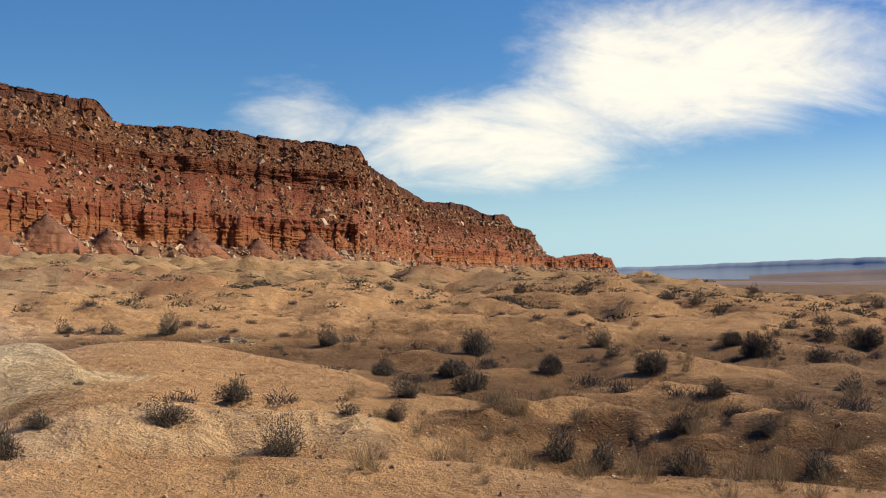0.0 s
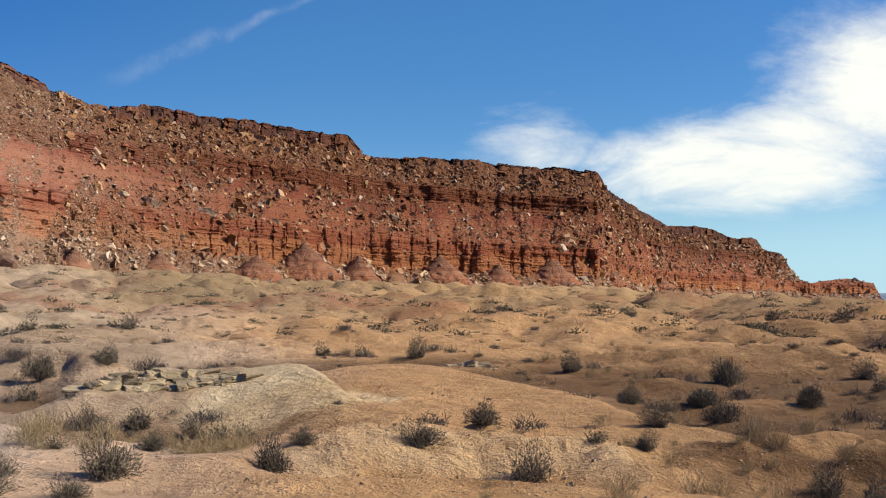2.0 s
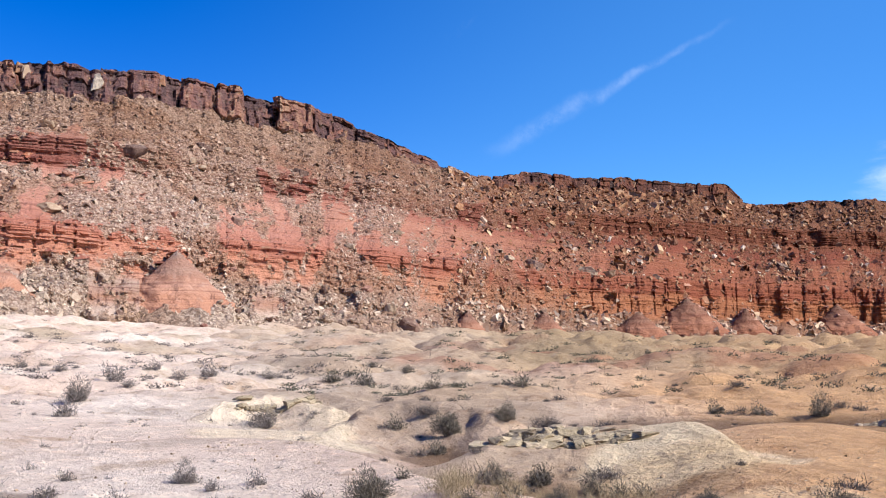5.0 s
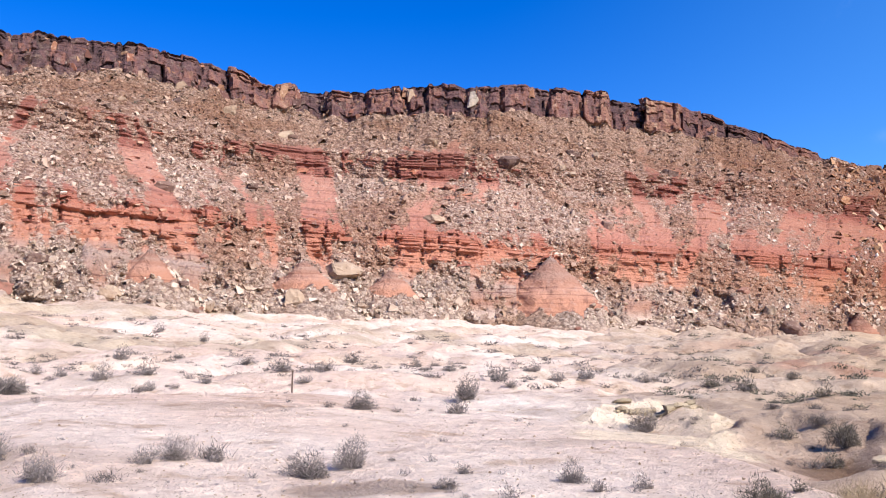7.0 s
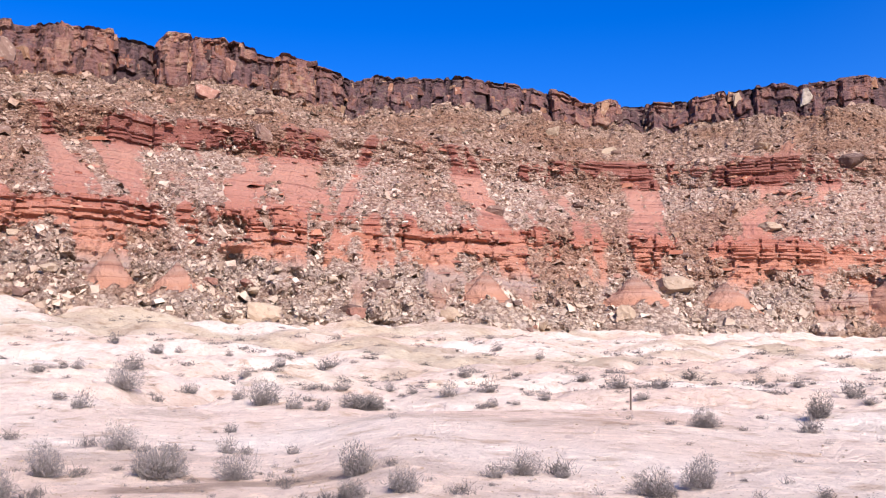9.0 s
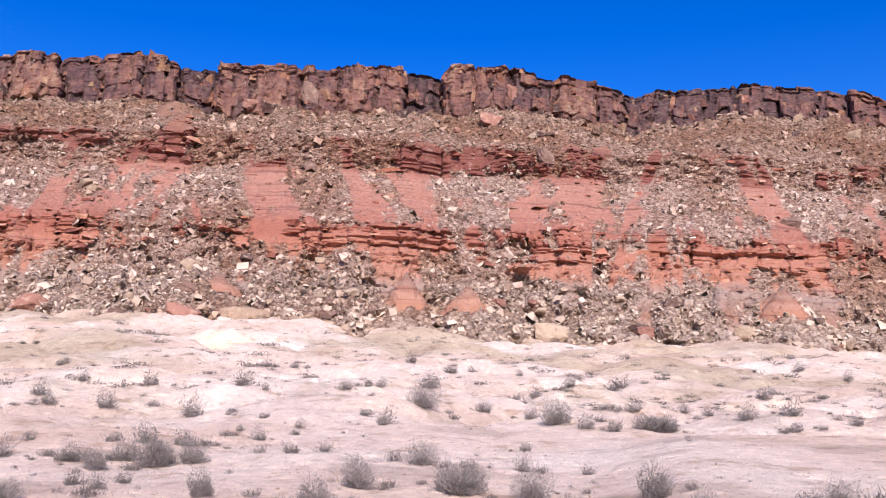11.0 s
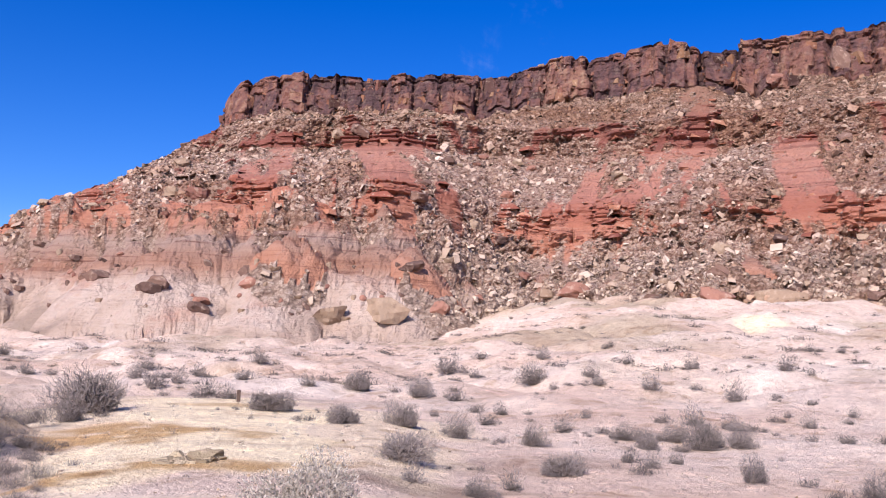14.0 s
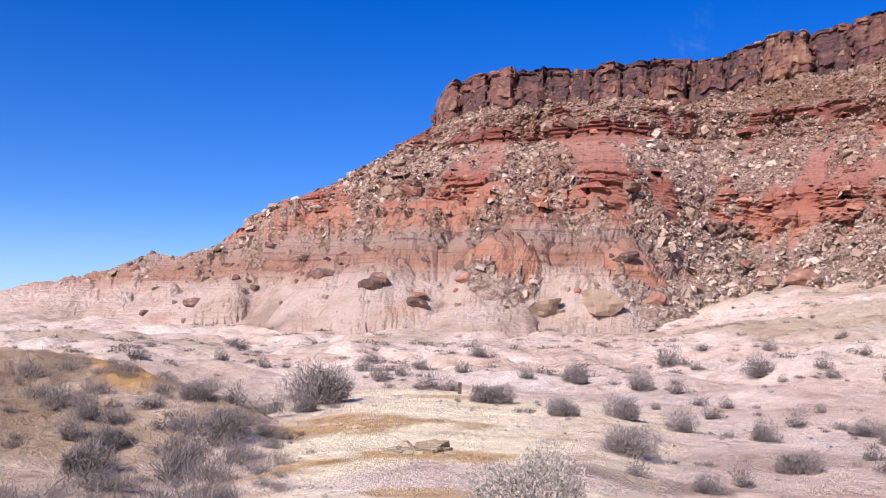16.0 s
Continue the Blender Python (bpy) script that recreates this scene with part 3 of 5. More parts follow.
def ground_zones(x, y):
    r, az = np.hypot(x, y), np.degrees(np.arctan2(-x, y))
    n1, n2 = fbm(x / 6, y / 6, 4, 71), fbm(x / 22, y / 22, 3, 81)

    def patch(a, rr, da, dr):
        return step(1.15 + 0.45 * n1 - np.hypot((az - a) / da, (r - rr) / dr), 0.0, 0.35)

    az0, az = az, az + 9 * n1 * step(r, 30, 8)
    brown = (0.2 + 0.8 * step(az, 8, -4)) * step(az, 42, 22) * step(az, -120, -60) * step(r, 200, 70) * step(0.85 + n1 * 0.5 + n2 * 0.3 + 0.3 * step(az, 2, -8) * step(r, 24, 14), 0.1, 0.7) * 0.34
    brown = np.maximum(brown, 0.9 * step(r, 120, 260) * step(az, -5, -9) * step(az, -170, -120))
    cream = patch(23.6, 17.2, 4.4, 2.4) * 0.5
    cream = np.maximum(cream, np.maximum(patch(137.5, 27.5, 6.5, 6.5), patch(139.5, 17.5, 6.5, 5.0)))
    cream = np.maximum(cream, 0.5 * patch(47, 24, 4, 3))
    cream = np.maximum(cream, patch(107.5, 92, 1.6, 5))
    cream = np.maximum(cream, 0.15 * step(n2 + 0.6 * n1, 0.3, 0.6) * step(r, 25, 50) * step(az, 40, 60))
    px, py = bearing(155.2) * 24.0, bearing(158.6) * 31.0
    way = (py - px).normalized()
    t_ = (x - px.x) * way.x + (y - px.y) * way.y
    streak = step(np.abs((x - px.x) * way.y - (y - px.y) * way.x) + 0.5 * n1, 0.9, 0.3) * step(t_, -0.5, 0.5) * step(t_, 8.0, 5.0)
    ochre = 0.85 * np.maximum(patch(142.0, 15.8, 9.0, 0.9), patch(143.5, 21.0, 5.0, 2.2)) * step(n1 + fbm(x / 0.9, y / 0.9, 3, 77), -1.2, 0.0)
    ochre = np.maximum(ochre, np.maximum(0.6 * patch(137.5, 28.5, 4.5, 1.3), 0.9 * streak))
    ochre = np.maximum(ochre, np.maximum(0.7 * patch(137, 12.6, 5, 0.5), 0.3 * patch(23.0, 16.0, 3.5, 1.4)))
    red = 0.45 * step(az, 50, 38) * step(az, -8, 4) * step(r, 55, 75) * step(r, 160, 100) * step(n2 + 0.4 * n1, 0.15, 0.4)
    grey = step(r, 50, 90) * step(az, 44, 30) * step(az, -30, -12) * (0.85 - 0.35 * step(az, 30, 14))
    grey = np.maximum(grey, 0.4 * step(az, 146, 151) * step(r, 13, 16) * step(r, 60, 36))
    brown = np.maximum(brown, 0.55 * np.maximum(patch(61.5, 14.2, 4.5, 0.8), np.maximum(patch(91, 18.2, 4, 0.8), patch(124, 15.2, 5, 1.0))))
    brown = np.maximum(brown, 0.25 * step(n1, 0.35, 0.6) * step(r, 12, 20) * step(r, 110, 60))
    grey = np.maximum(grey, 0.55 * step(r, 14, 30) * step(az + 5 * n2, 54, 42) * step(az, 24, 34))
    grey = np.maximum(grey, 0.6 * step(r, 55, 80) * step(n2, -0.1, 0.4))
    tan = 0.9 * step(az + 7 * n2, 47, 16) * step(az, -150, -110) * step(r, 900, 600)
    calm = step(r, 3.0, 7.5 + 3 * n1)
    tan, brown = tan * calm, brown * calm
    soils = {"tan": tan, "brown": brown, "cream": cream, "ochre": ochre, "red": red, "grey": grey}
    z = ground_height(x, y)
    wob = fbm(x / 2.4, y / 2.4, 4, 55, 0.55) + 0.5 * (domes(x / 1.3, y / 1.3, 2, 57) - 0.7)
    floor_ = 0.85 * step(z + 0.12 * n1, -0.10, -0.42) * step(r, 9, 11) * step(r, 55, 38) * step(az0, 46, 36) * step(az0, -60, -40)
    soils["brown"] = np.maximum(soils["brown"], floor_)
    for crest, (_, front, back, rounding, soil_shade, amount) in zip(CRESTS, BANKS):
        if soil_shade:
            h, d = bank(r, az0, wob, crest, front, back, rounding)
            # dark gravel of the bank front, with its shade put into the colour
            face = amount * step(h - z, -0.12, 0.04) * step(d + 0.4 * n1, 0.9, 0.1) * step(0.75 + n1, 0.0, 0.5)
            soils[soil_shade] = np.maximum(soils[soil_shade], face)
    return soils


def build_ground():
    az = np.radians(np.concatenate([np.arange(-42, 176, 0.22), np.arange(176, 318, 2.5)]))
    r = np.concatenate([[0.001], np.geomspace(0.3, 5.5, 16)[:-1], np.geomspace(5.5, 220, 250)[:-1], np.geomspace(220, 4800, 60)])
    rr, aa = np.meshgrid(r, az, indexing="ij")
    x, y = -np.sin(aa) * rr, np.cos(aa) * rr
    z = ground_height(x, y)
    verts = np.stack([x, y, z], -1).reshape(-1, 3)
    quads = grid_quads(len(r), len(az), True)
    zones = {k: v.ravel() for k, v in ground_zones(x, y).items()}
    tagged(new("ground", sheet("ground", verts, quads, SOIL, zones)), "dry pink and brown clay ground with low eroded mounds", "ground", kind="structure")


build_ground()

# ---------------------------------------------------------------- the mesa
SKY_AZ = (-11.4, -10.3, -9.9, -8.6, -7.2, -6.7, -6.1, -5.6, -5.2, -4.2, -3.9, -3.6, -2.6, -2.3, -1.7, -0.5, 1.0, 2.8, 4.5, 5.0, 7.0, 8.2, 8.9, 11.8, 15.0, 17.8, 19.0, 19.8,
          22.9, 24.9, 28.1, 31.6, 32.0, 34.4, 36.4, 39.1, 39.8, 42.9, 45.6, 49.7, 54.1, 58.4, 61.0, 63.4)
SKY_EL = (-0.4, 0.17, 1.0, 1.30, 1.15, 1.04, 1.27, 1.95, 2.72, 2.96, 3.5, 3.63, 3.6, 3.75, 4.07, 4.38, 4.38, 5.48, 6.64, 7.57, 7.93, 7.98, 7.9, 8.32, 8.53, 8.41, 8.82, 9.71,
          10.12, 10.42, 10.65, 11.23, 10.85, 10.84, 11.67, 12.74, 13.42, 14.62, 15.29, 16.21, 16.85, 17.0, 16.54, 16.3)
SKY_AZ2 = (67.2, 69.2, 70.3, 72.3, 75.1, 77.9, 80.7, 83.4, 85.1, 88.4, 89.7, 92.9, 95.7, 99.8, 104.7, 110.4, 112.6, 114.9, 117.5, 120.9, 122.9, 128.1, 133.7, 136.8, 138.1,
           138.9, 139.1, 140.7, 142.3, 144.6, 148.3, 149.9, 151.8, 155.2, 157.8, 162.9, 167, 171)
SKY_EL2 = (16.4, 16.39, 17.17, 17.77, 18.2, 18.52, 18.46, 18.36, 18.95, 19.24, 19.75, 19.98, 19.85, 19.88, 19.63, 19.49, 19.7, 19.31, 18.9, 18.42, 18.14, 17.84, 17.7, 17.14, 16.65,
           15.6, 14.0, 13.05, 11.9, 10.5, 8.7, 7.6, 6.16, 5.2, 4.2, 2.65, 2.2, 0.5)
LOW_T, MID_B, MID_T, CAP_B = 26.8, 43.0, 49.0, 66.4  # heights of the ledges over the eye
CAP_AZ = (-10, 0, 5, 8, 19, 20.5, 32, 34, 39, 45, 58, 66, 82, 100, 138, 171)
CAP_H = (5, 9, 6, 2.2, 2.0, 6, 6, 2.5, 4, 10, 9.5, 8.5, 11, 12.5, 12, 12)  # thickness of the cap rock along the rim
# bare red ground between the fans of talus: bearing, height angle, half width, half height, lean, all in degrees
BARE = [
    (43.3, 8.9, 2.4, 0.9, -35), (39.9, 6.2, 2.2, 0.8, -30), (51.7, 4.9, 2.0, 1.7, 0), (58.6, 11.8, 3.7, 0.7, -5), (56.9, 10.3, 1.2, 0.7, 0), (61.2, 7.5, 5.0, 0.6, -5),
    (45.3, 6.9, 1.3, 1.0, 0), (53.9, 4.3, 2.0, 1.3, 0), (33.0, 7.2, 4.5, 0.6, -10), (22.2, 3.1, 6.0, 1.0, -8), (47.0, 3.3, 1.0, 0.7, 0), (75.9, 8.1, 4.6, 0.9, 0)]
BARE += [
    (86.3, 11.8, 1.7, 2.0, 0), (89.5, 11.4, 1.3, 1.3, 0), (87.5, 8.2, 4.0, 0.8, 0), (59.6, 11.8, 4.4, 0.8, -3), (56.3, 10.5, 1.2, 0.7, 20), (70.0, 12.6, 3.0, 0.5, 0),
    (95.2, 9.5, 5.5, 0.8, 0), (75.9, 5.9, 1.9, 0.8, 0), (57.6, 7.1, 5.1, 0.8, -5), (115.4, 10.4, 2.7, 0.8, 28), (110.0, 13.5, 1.9, 0.6, 35), (129.1, 13.5, 3.0, 0.7, 0)]
BARE += [
    (129.2, 9.3, 1.7, 1.3, 0), (117.4, 9.0, 4.0, 0.9, 0), (100.5, 9.7, 7.5, 0.7, 0), (92.8, 14.3, 4.7, 0.7, -3), (99.1, 11.5, 1.3, 0.8, 0), (107.8, 6.7, 1.5, 0.6, 0),
    (96.8, 7.5, 1.7, 1.3, 0), (134.5, 9.4, 3.0, 0.7, 0), (113.1, 13.5, 1.3, 0.6, 40), (96.1, 13.4, 1.0, 1.7, 0), (104.8, 13.2, 1.3, 1.0, 20), (140.0, 8.4, 6.7, 0.8, -3)]
BARE += [
    (145.5, 6.9, 4.5, 1.2, 0), (148.5, 7.6, 3.0, 0.8, 10), (116.6, 14.4, 2.7, 0.35, 0), (135.8, 13.3, 3.0, 0.4, 5), (147, 4.8, 9, 1.2, 0), (134, 4.6, 4.5, 1.6, 0)]
ROW_F = (0.0, 0.246, 0.285, 0.615, 0.632, 0.972, 1.0)

# banded clay cones against the foot of the slope: bearing, height angle of the base, width, height
CONES = [
    (22.3, 1.2, 4.6, 2.2), (19.1, 1.1, 2.6, 1.6), (14.3, 1.05, 3.6, 1.7), (7.7, 1.0, 3.4, 1.5), (10.8, 1.0, 2.4, 1.2), (4.2, 0.8, 2.4, 1.0), (1.5, 0.6, 2.2, 0.9), (25.1, 1.1, 3.6, 1.6),
    (51.9, 3.0, 6.4, 3.6), (75.6, 5.1, 3.0, 1.4), (61.4, 3.9, 3.6, 1.8), (96.8, 5.3, 2.8, 2.4), (93.2, 5.3, 2.5, 1.8), (107.8, 6.0, 3.0, 1.3)]
CONES += [(129.2, 8.0, 2.4, 2.2), (75.2, 4.7, 3.0, 2.0), (134.5, 3.4, 4.6, 2.6), (66.5, 4.3, 4.0, 2.0), (127.0, 3.4, 5.0, 2.8), (30.5, 1.2, 3.0, 1.6), (35, 1.4, 2.4, 1.6)]


def build_mesa():
    az = np.concatenate([np.arange(-11.4, 30, 0.07), np.arange(30, 171, 0.14)])
    sky = np.interp(az, SKY_AZ + SKY_AZ2, SKY_EL + SKY_EL2)
    rim = np.interp(az, FOOT_AZ, RIM_R)
    fr, fz = foot(az)
    fz = fz - EYE
    top = rim * np.tan(np.radians(sky))
    arc = np.concatenate([[0], np.cumsum(np.hypot(rim[1:] * np.radians(np.diff(az)), 0.22 * np.diff(rim)))])
    zk = np.concatenate([np.linspace(0, 1, 58)[:-1], 1 + np.linspace(0, 1, 30)[:-1], 2 + np.linspace(0, 1, 52)[:-1],
                         3 + np.linspace(0, 1, 30)[:-1], 4 + np.linspace(0, 1, 44)[:-1], 5 + np.linspace(0, 1, 40)])
    n, c = len(zk), len(az)
    lo = np.broadcast_to(fz - 4, (1, c))
    capped = top > CAP_B + 1.2
    LOW_B = np.interp(az, (-10, 15, 30, 60, 171), (12.0, 12.5, 15.5, 20.8, 20.8))
    cap_b = np.where(capped, top - np.interp(az, CAP_AZ, CAP_H) - 2.4 * fbm(arc / 13, 0 * arc, 4, 7, 0.6), CAP_B)
    tall = np.where(capped, top, 77.6)
    mid_up = np.interp(az, (-10, 0, 20, 36), (5.5, 5.5, 5.0, 0))
    mid_b, mid_t = MID_B + mid_up, MID_T + mid_up + 0.15 * mid_up
    levels = np.concatenate([lo, LOW_B[None], np.full((1, c), LOW_T), mid_b[None], mid_t[None], cap_b[None], tall[None]])
    k0 = np.clip(np.floor(zk).astype(int), 0, 5)
    fr_ = (zk - k0)[:, None]
    z = levels[k0] * (1 - fr_) + levels[k0 + 1] * fr_
    f = np.array(ROW_F)
    frac = f[k0] * (1 - zk + k0) + f[k0 + 1] * (zk - k0)
    soft = step(az, 120, 130)[None]
    start = fr - 5 - 26 * soft[0]
    bend = np.where(k0[:, None] == 0, ROW_F[1] * np.maximum(zk, 1e-6)[:, None] ** (1 - 0.15 * step(az, 40, 55)[None] - 0.22 * soft), frac[:, None])
    r = start + (rim - start) * bend
    # noses: cut the column off where it meets the skyline, and let it fall away behind
    tan_sky = np.tan(np.radians(sky))
    over = (z / r > tan_sky) & ~capped
    first = np.where(over.any(0), over.argmax(0), n - 1)
    cut_z, cut_r = z[np.maximum(first - 1, 0), np.arange(c)], r[np.maximum(first - 1, 0), np.arange(c)]
    beyond = np.maximum(z - cut_z, 0)
    z = np.where(over, cut_z - 0.9 * beyond, z)
    r = np.where(over, cut_r + 1.0 * beyond, r)
    A = np.broadcast_to(arc, z.shape)
    Z = levels[k0] * (1 - fr_) + levels[k0 + 1] * fr_
    in_cap = step(Z - cap_b, -0.5, 0.5) * capped
    lift = 1.6 * fbm(A / 30, 0 * A, 3, 301)
    in_low = step(Z - lift - LOW_B, -1, 0) * step(Z - lift, LOW_T + 0.6, LOW_T)
    in_mid = step(Z, mid_b - 0.8, mid_b) * step(Z, mid_t + 0.5, mid_t)
    slope = (1 - in_cap) * (1 - in_low) * (1 - in_mid)
    # talus lies in fans that lean and fray downhill
    lean = A + (Z - 40) * 0.35 * np.sign(grad_noise(A / 90, 0 * A, 3))
    hard = step(az, 38, 22)[None]
    fans = fbm(lean / 15, Z / 45, 4, 101, 0.6) + 0.35 * fbm(lean / 4, Z / 14, 3, 111)
    thick = np.interp(Z, (0, 10, 22.9, LOW_T, 30, MID_B, MID_T, 52, CAP_B), (0.85, 0.95, 0.55, 0.36, 0.48, 0.55, 0.45, 0.9, 1.1))
    el = np.degrees(np.arctan2(z, r))
    ragged = 0.75 * fbm(A / 5, Z / 4, 5, 105, 0.72)
    bald = np.zeros_like(Z)
    for b_az, b_el, half_w, half_h, lean_ in BARE:
        co, si = math.cos(radians(lean_)), math.sin(radians(lean_))
        u, v = -(az[None] - b_az) * np.cos(np.radians(b_el)), el - b_el
        q = np.hypot((u * co + v * si) / half_w, (v * co - u * si) / half_h)
        bald = np.maximum(bald, step(1.0 + ragged - q, -0.25, 0.45))
    north = step(az, 40, 14)[None]
    bald = np.maximum(bald, north * np.interp(Z, (0, 12, 28, 44, 52, 66), (0.55, 0.6, 0.35, 0.45, 0.3, 0.0)) + north * 0.6 * fbm(lean / 28, Z / 40, 3, 107))
    bald = np.maximum(bald, 1.0 * step(az, 121, 130)[None] * step(Z, 14, 8))
    debris = step(fans + thick - 1.05 * bald + 0.25 * ragged, -0.35, 0.55)
    debris = debris * (1 - 0.97 * step(az, 122, 129)[None] * step(Z + 5 * fbm(A / 7, Z / 7, 3, 721), 16, 9))
    debris = debris * (1 - in_cap)
    debris = debris * (1 - hard * np.maximum(0.85 * in_low, 0.7 * in_mid))
    bare = 1 - debris
    # shape: spurs and bays, ledges broken into blocks, beds, cones of clay at the foot
    d = 3.2 * (domes(A / 34, 0 * A + 0.5, 2, 121) - 0.7) * step(Z, 18, 28) + 2.4 * fbm(A / 24, Z / 30, 2, 123) * step(Z, 28, 18) * (1 - soft) + 1.2 * fbm(A / 11, Z / 30, 3, 131) * slope * (1 - soft * step(Z, 24, 16))
    rel0 = np.clip((Z - fz) / (LOW_B - fz + 0.01), 0, 2)
    v1, e1 = blocks(A + 1.2 * grad_noise(A / 9, Z / 6, 7) + 4.0 * grad_noise(A / 25, 0 * Z, 8), 8.6, 141)
    v2, e2 = blocks(A * 1.0 + 31 + 0.8 * grad_noise(A / 5, Z / 4, 9), 3.7, 151)
    tier = np.floor((Z - cap_b) / 3.4 + 1.4 * v1 + 0.5 * grad_noise(A / 13, 0 * A, 19))
    v3 = lattice(np.floor(A / 3.6 + 3 * lattice(tier, tier, 3)), tier, 161)
    notch = step(v1, 0.30, 0.16)
    d += in_cap * (3.8 * (v1 - 0.5) + 1.2 * (v2 - 0.5) + 1.7 * (v3 - 0.5) - 0.22 * (Z - cap_b) - 2.0 * step(e1, 0.22, 0.0) - 0.9 * step(e2, 0.2, 0.0) - 1.6 * notch)
    d += in_cap * (0.45 * fbm(A / 3.0, Z / 2.2, 3, 163, 0.65) + 0.6 * fbm(A / 9, Z / 7, 2, 164))
    slab = lattice(np.floor(A / 4.3 + 0.8 * grad_noise(A / 7, 0 * A, 12)), np.floor((Z - tall) / 0.8), 165)
    d += in_cap * step(Z - tall, -2.4, -2.0) * (1.9 * (slab - 0.5))
    v4, e4 = blocks(A + 0.8 * grad_noise(A / 4, Z / 2, 17), 5.2, 171)
    # beds of uneven hardness run along the face and weather into steps
    Zb = Z + 0.9 * fbm(A / 50, 0 * A, 2, 185) + 0.12 * grad_noise(A / 3, Z / 2, 187)
    bed = 0.6 * lattice(np.floor(Zb / 0.95), np.floor(A / 70 + 0.4 * grad_noise(A / 20, Z / 9, 6)), 181) + 0.4 * lattice(np.floor(Zb / 0.42), np.floor(A / 26), 183)
    broken = step(fbm(A / 16, Z / 8, 3, 311), -0.75, -0.1)
    d += bare * (in_low + in_mid) * broken * (2.1 * (bed - 0.5) + 2.0 * (v4 - 0.5) - 1.3 * step(e4, 0.14, 0) * step(v4, 0.2, 0.5) + 0.9)
    pil, ep = blocks(A + 1.5 * grad_noise(A / 9, Z / 12, 27), 6.5, 173)
    brow = step(Z, LOW_T - 5.5, LOW_T - 4.5) * step(Z, LOW_T + 1.0, LOW_T)
    d += hard * in_low * (2.8 * (pil - 0.5) - 1.5 * step(ep, 0.35, 0.0) * step(pil, 0.25, 0.6) + 1.2 * brow * step(fbm(A / 14, 0 * A, 2, 29), -0.1, 0.4))
    d += hard * in_mid * (1.2 * (pil - 0.4) - 0.5 * step(ep, 0.3, 0.0) * step(pil, 0.3, 0.7) + 0.8)
    d += north * (1 - in_cap) * (8.0 * (domes(A / 42, Z / 120, 3, 335, 0.5) - 0.75) * step(rel0, 0.0, 0.4) + 2.0 * fbm(A / 13, Z / 14, 3, 337))
    d += bare * slope * (1.2 * (bed - 0.5) * step(Z, 14, 22) * step(Z, 60, 50) + 0.25 * (1 - soft) * (domes(A / 2.6, Z / 12, 2, 351) - 0.7))
    spurs, es = blocks(A + 2.0 * grad_noise(A / 8, Z / 8, 5), 17.0, 191)
    tall_ = 0.35 + 0.6 * spurs
    rel = np.clip((Z - fz) / (LOW_B - fz + 0.01), 0, 2)
    cone = np.clip(es * 1.15 - rel / tall_ * 0.8, 0, 1)
    d += ((2.2 + 0.8 * north) * (1 - soft) * np.sqrt(cone)) * step(rel, 1.1, 0.75) * step(rel, -0.1, 0.1)
    d += ((4.0 - 4.0 * soft) * (domes(A / 17, Z / 8, 3, 195) - 0.72) + (1.2 - 0.9 * soft) * fbm(A / 4, Z / 4, 3, 197)) * step(rel, 1.4, 0.8)
    d += 1.0 * debris * fbm(A / 3.4, Z / 2.4, 4, 201, 0.65) + 0.35 * fbm(A / 1.4, Z / 1.1, 2, 211) * slope
    far = step(np.broadcast_to(fr, z.shape), 250, 600)
    d += far * (5.0 * (domes(A / 60, Z / 200, 3, 331) - 0.75) * step(rel, 0.0, 0.3) + 1.6 * fbm(A / 14, Z / 12, 3, 341)) * (1 - in_cap)
    r = r - d * (1 + 0.5 * far)
    clay = np.zeros_like(Z)
    for c_az, c_el, c_wide, c_high in CONES:
        j = int(np.abs(az - c_az).argmin())
        near = np.abs(az - c_az) < 6
        col = np.degrees(np.arctan2(z[:, j], r[:, j]))
        k_low = max(int((col >= c_el).argmax()), 2)
        r_ax = r[k_low, j] * (1 + 0.30 * radians(c_wide))
        z_top = r_ax * math.tan(radians(c_el + c_high))
        zn, an = z[:, near], A[:, near]
        side = (np.radians(az[near] - c_az) * r_ax)[None] * (1 + 0.05 * grad_noise(zn / 2.5, an / 4, 361))
        base = np.maximum(z_top - zn, 0) * (c_wide * 0.55 / c_high) * (1 + 0.08 * grad_noise(an / 3.5, zn / 2.0, 371))
        cone_r = r_ax - np.sqrt(np.maximum(base ** 2 - side ** 2, 0))
        hit_ = (np.abs(side) < base) & (cone_r < r[:, near])
        r[:, near] = np.where(hit_, cone_r, r[:, near])
        up_ = (z_top - zn) / (radians(c_high) * r_ax)
        own = hit_ & (up_ < 1.0 + 0.2 * grad_noise(an / 3, zn / 3, 373))
        clay[:, near] = np.where(own, np.clip(1 - up_, 0.05, 1), clay[:, near])
        debris[:, near] = np.where(own, debris[:, near] * 0.08, np.where(hit_ & (c_az > 30), 1.0, debris[:, near]))
    X, Y = -np.sin(np.radians(az)) * r, np.cos(np.radians(az)) * r
    toe = step(rel, 1.05, 0.7) * step(rel, -0.05, 0.2) * step(az, 38, 50)[None]
    toe = toe * (1 - 0.8 * step(az, 146, 152)[None])
    g = np.random.default_rng(717)
    swell = np.zeros_like(z)
    west = az > 118
    for m_az in np.arange(122.0, 168.0, 0.62):
        m_az = m_az + g.uniform(-0.6, 0.6)
        m_r = np.interp(m_az, FOOT_AZ, FOOT_R) + g.uniform(-20, 26)
        wide, high = g.uniform(3.5, 8.0), g.uniform(2.2, 5.0)
        mx, my = -math.sin(radians(m_az)) * m_r, math.cos(radians(m_az)) * m_r
        off = np.hypot(X[:, west] - mx, Y[:, west] - my) / wide + 0.16 * grad_noise(X[:, west] / 3, Y[:, west] / 3, 719)
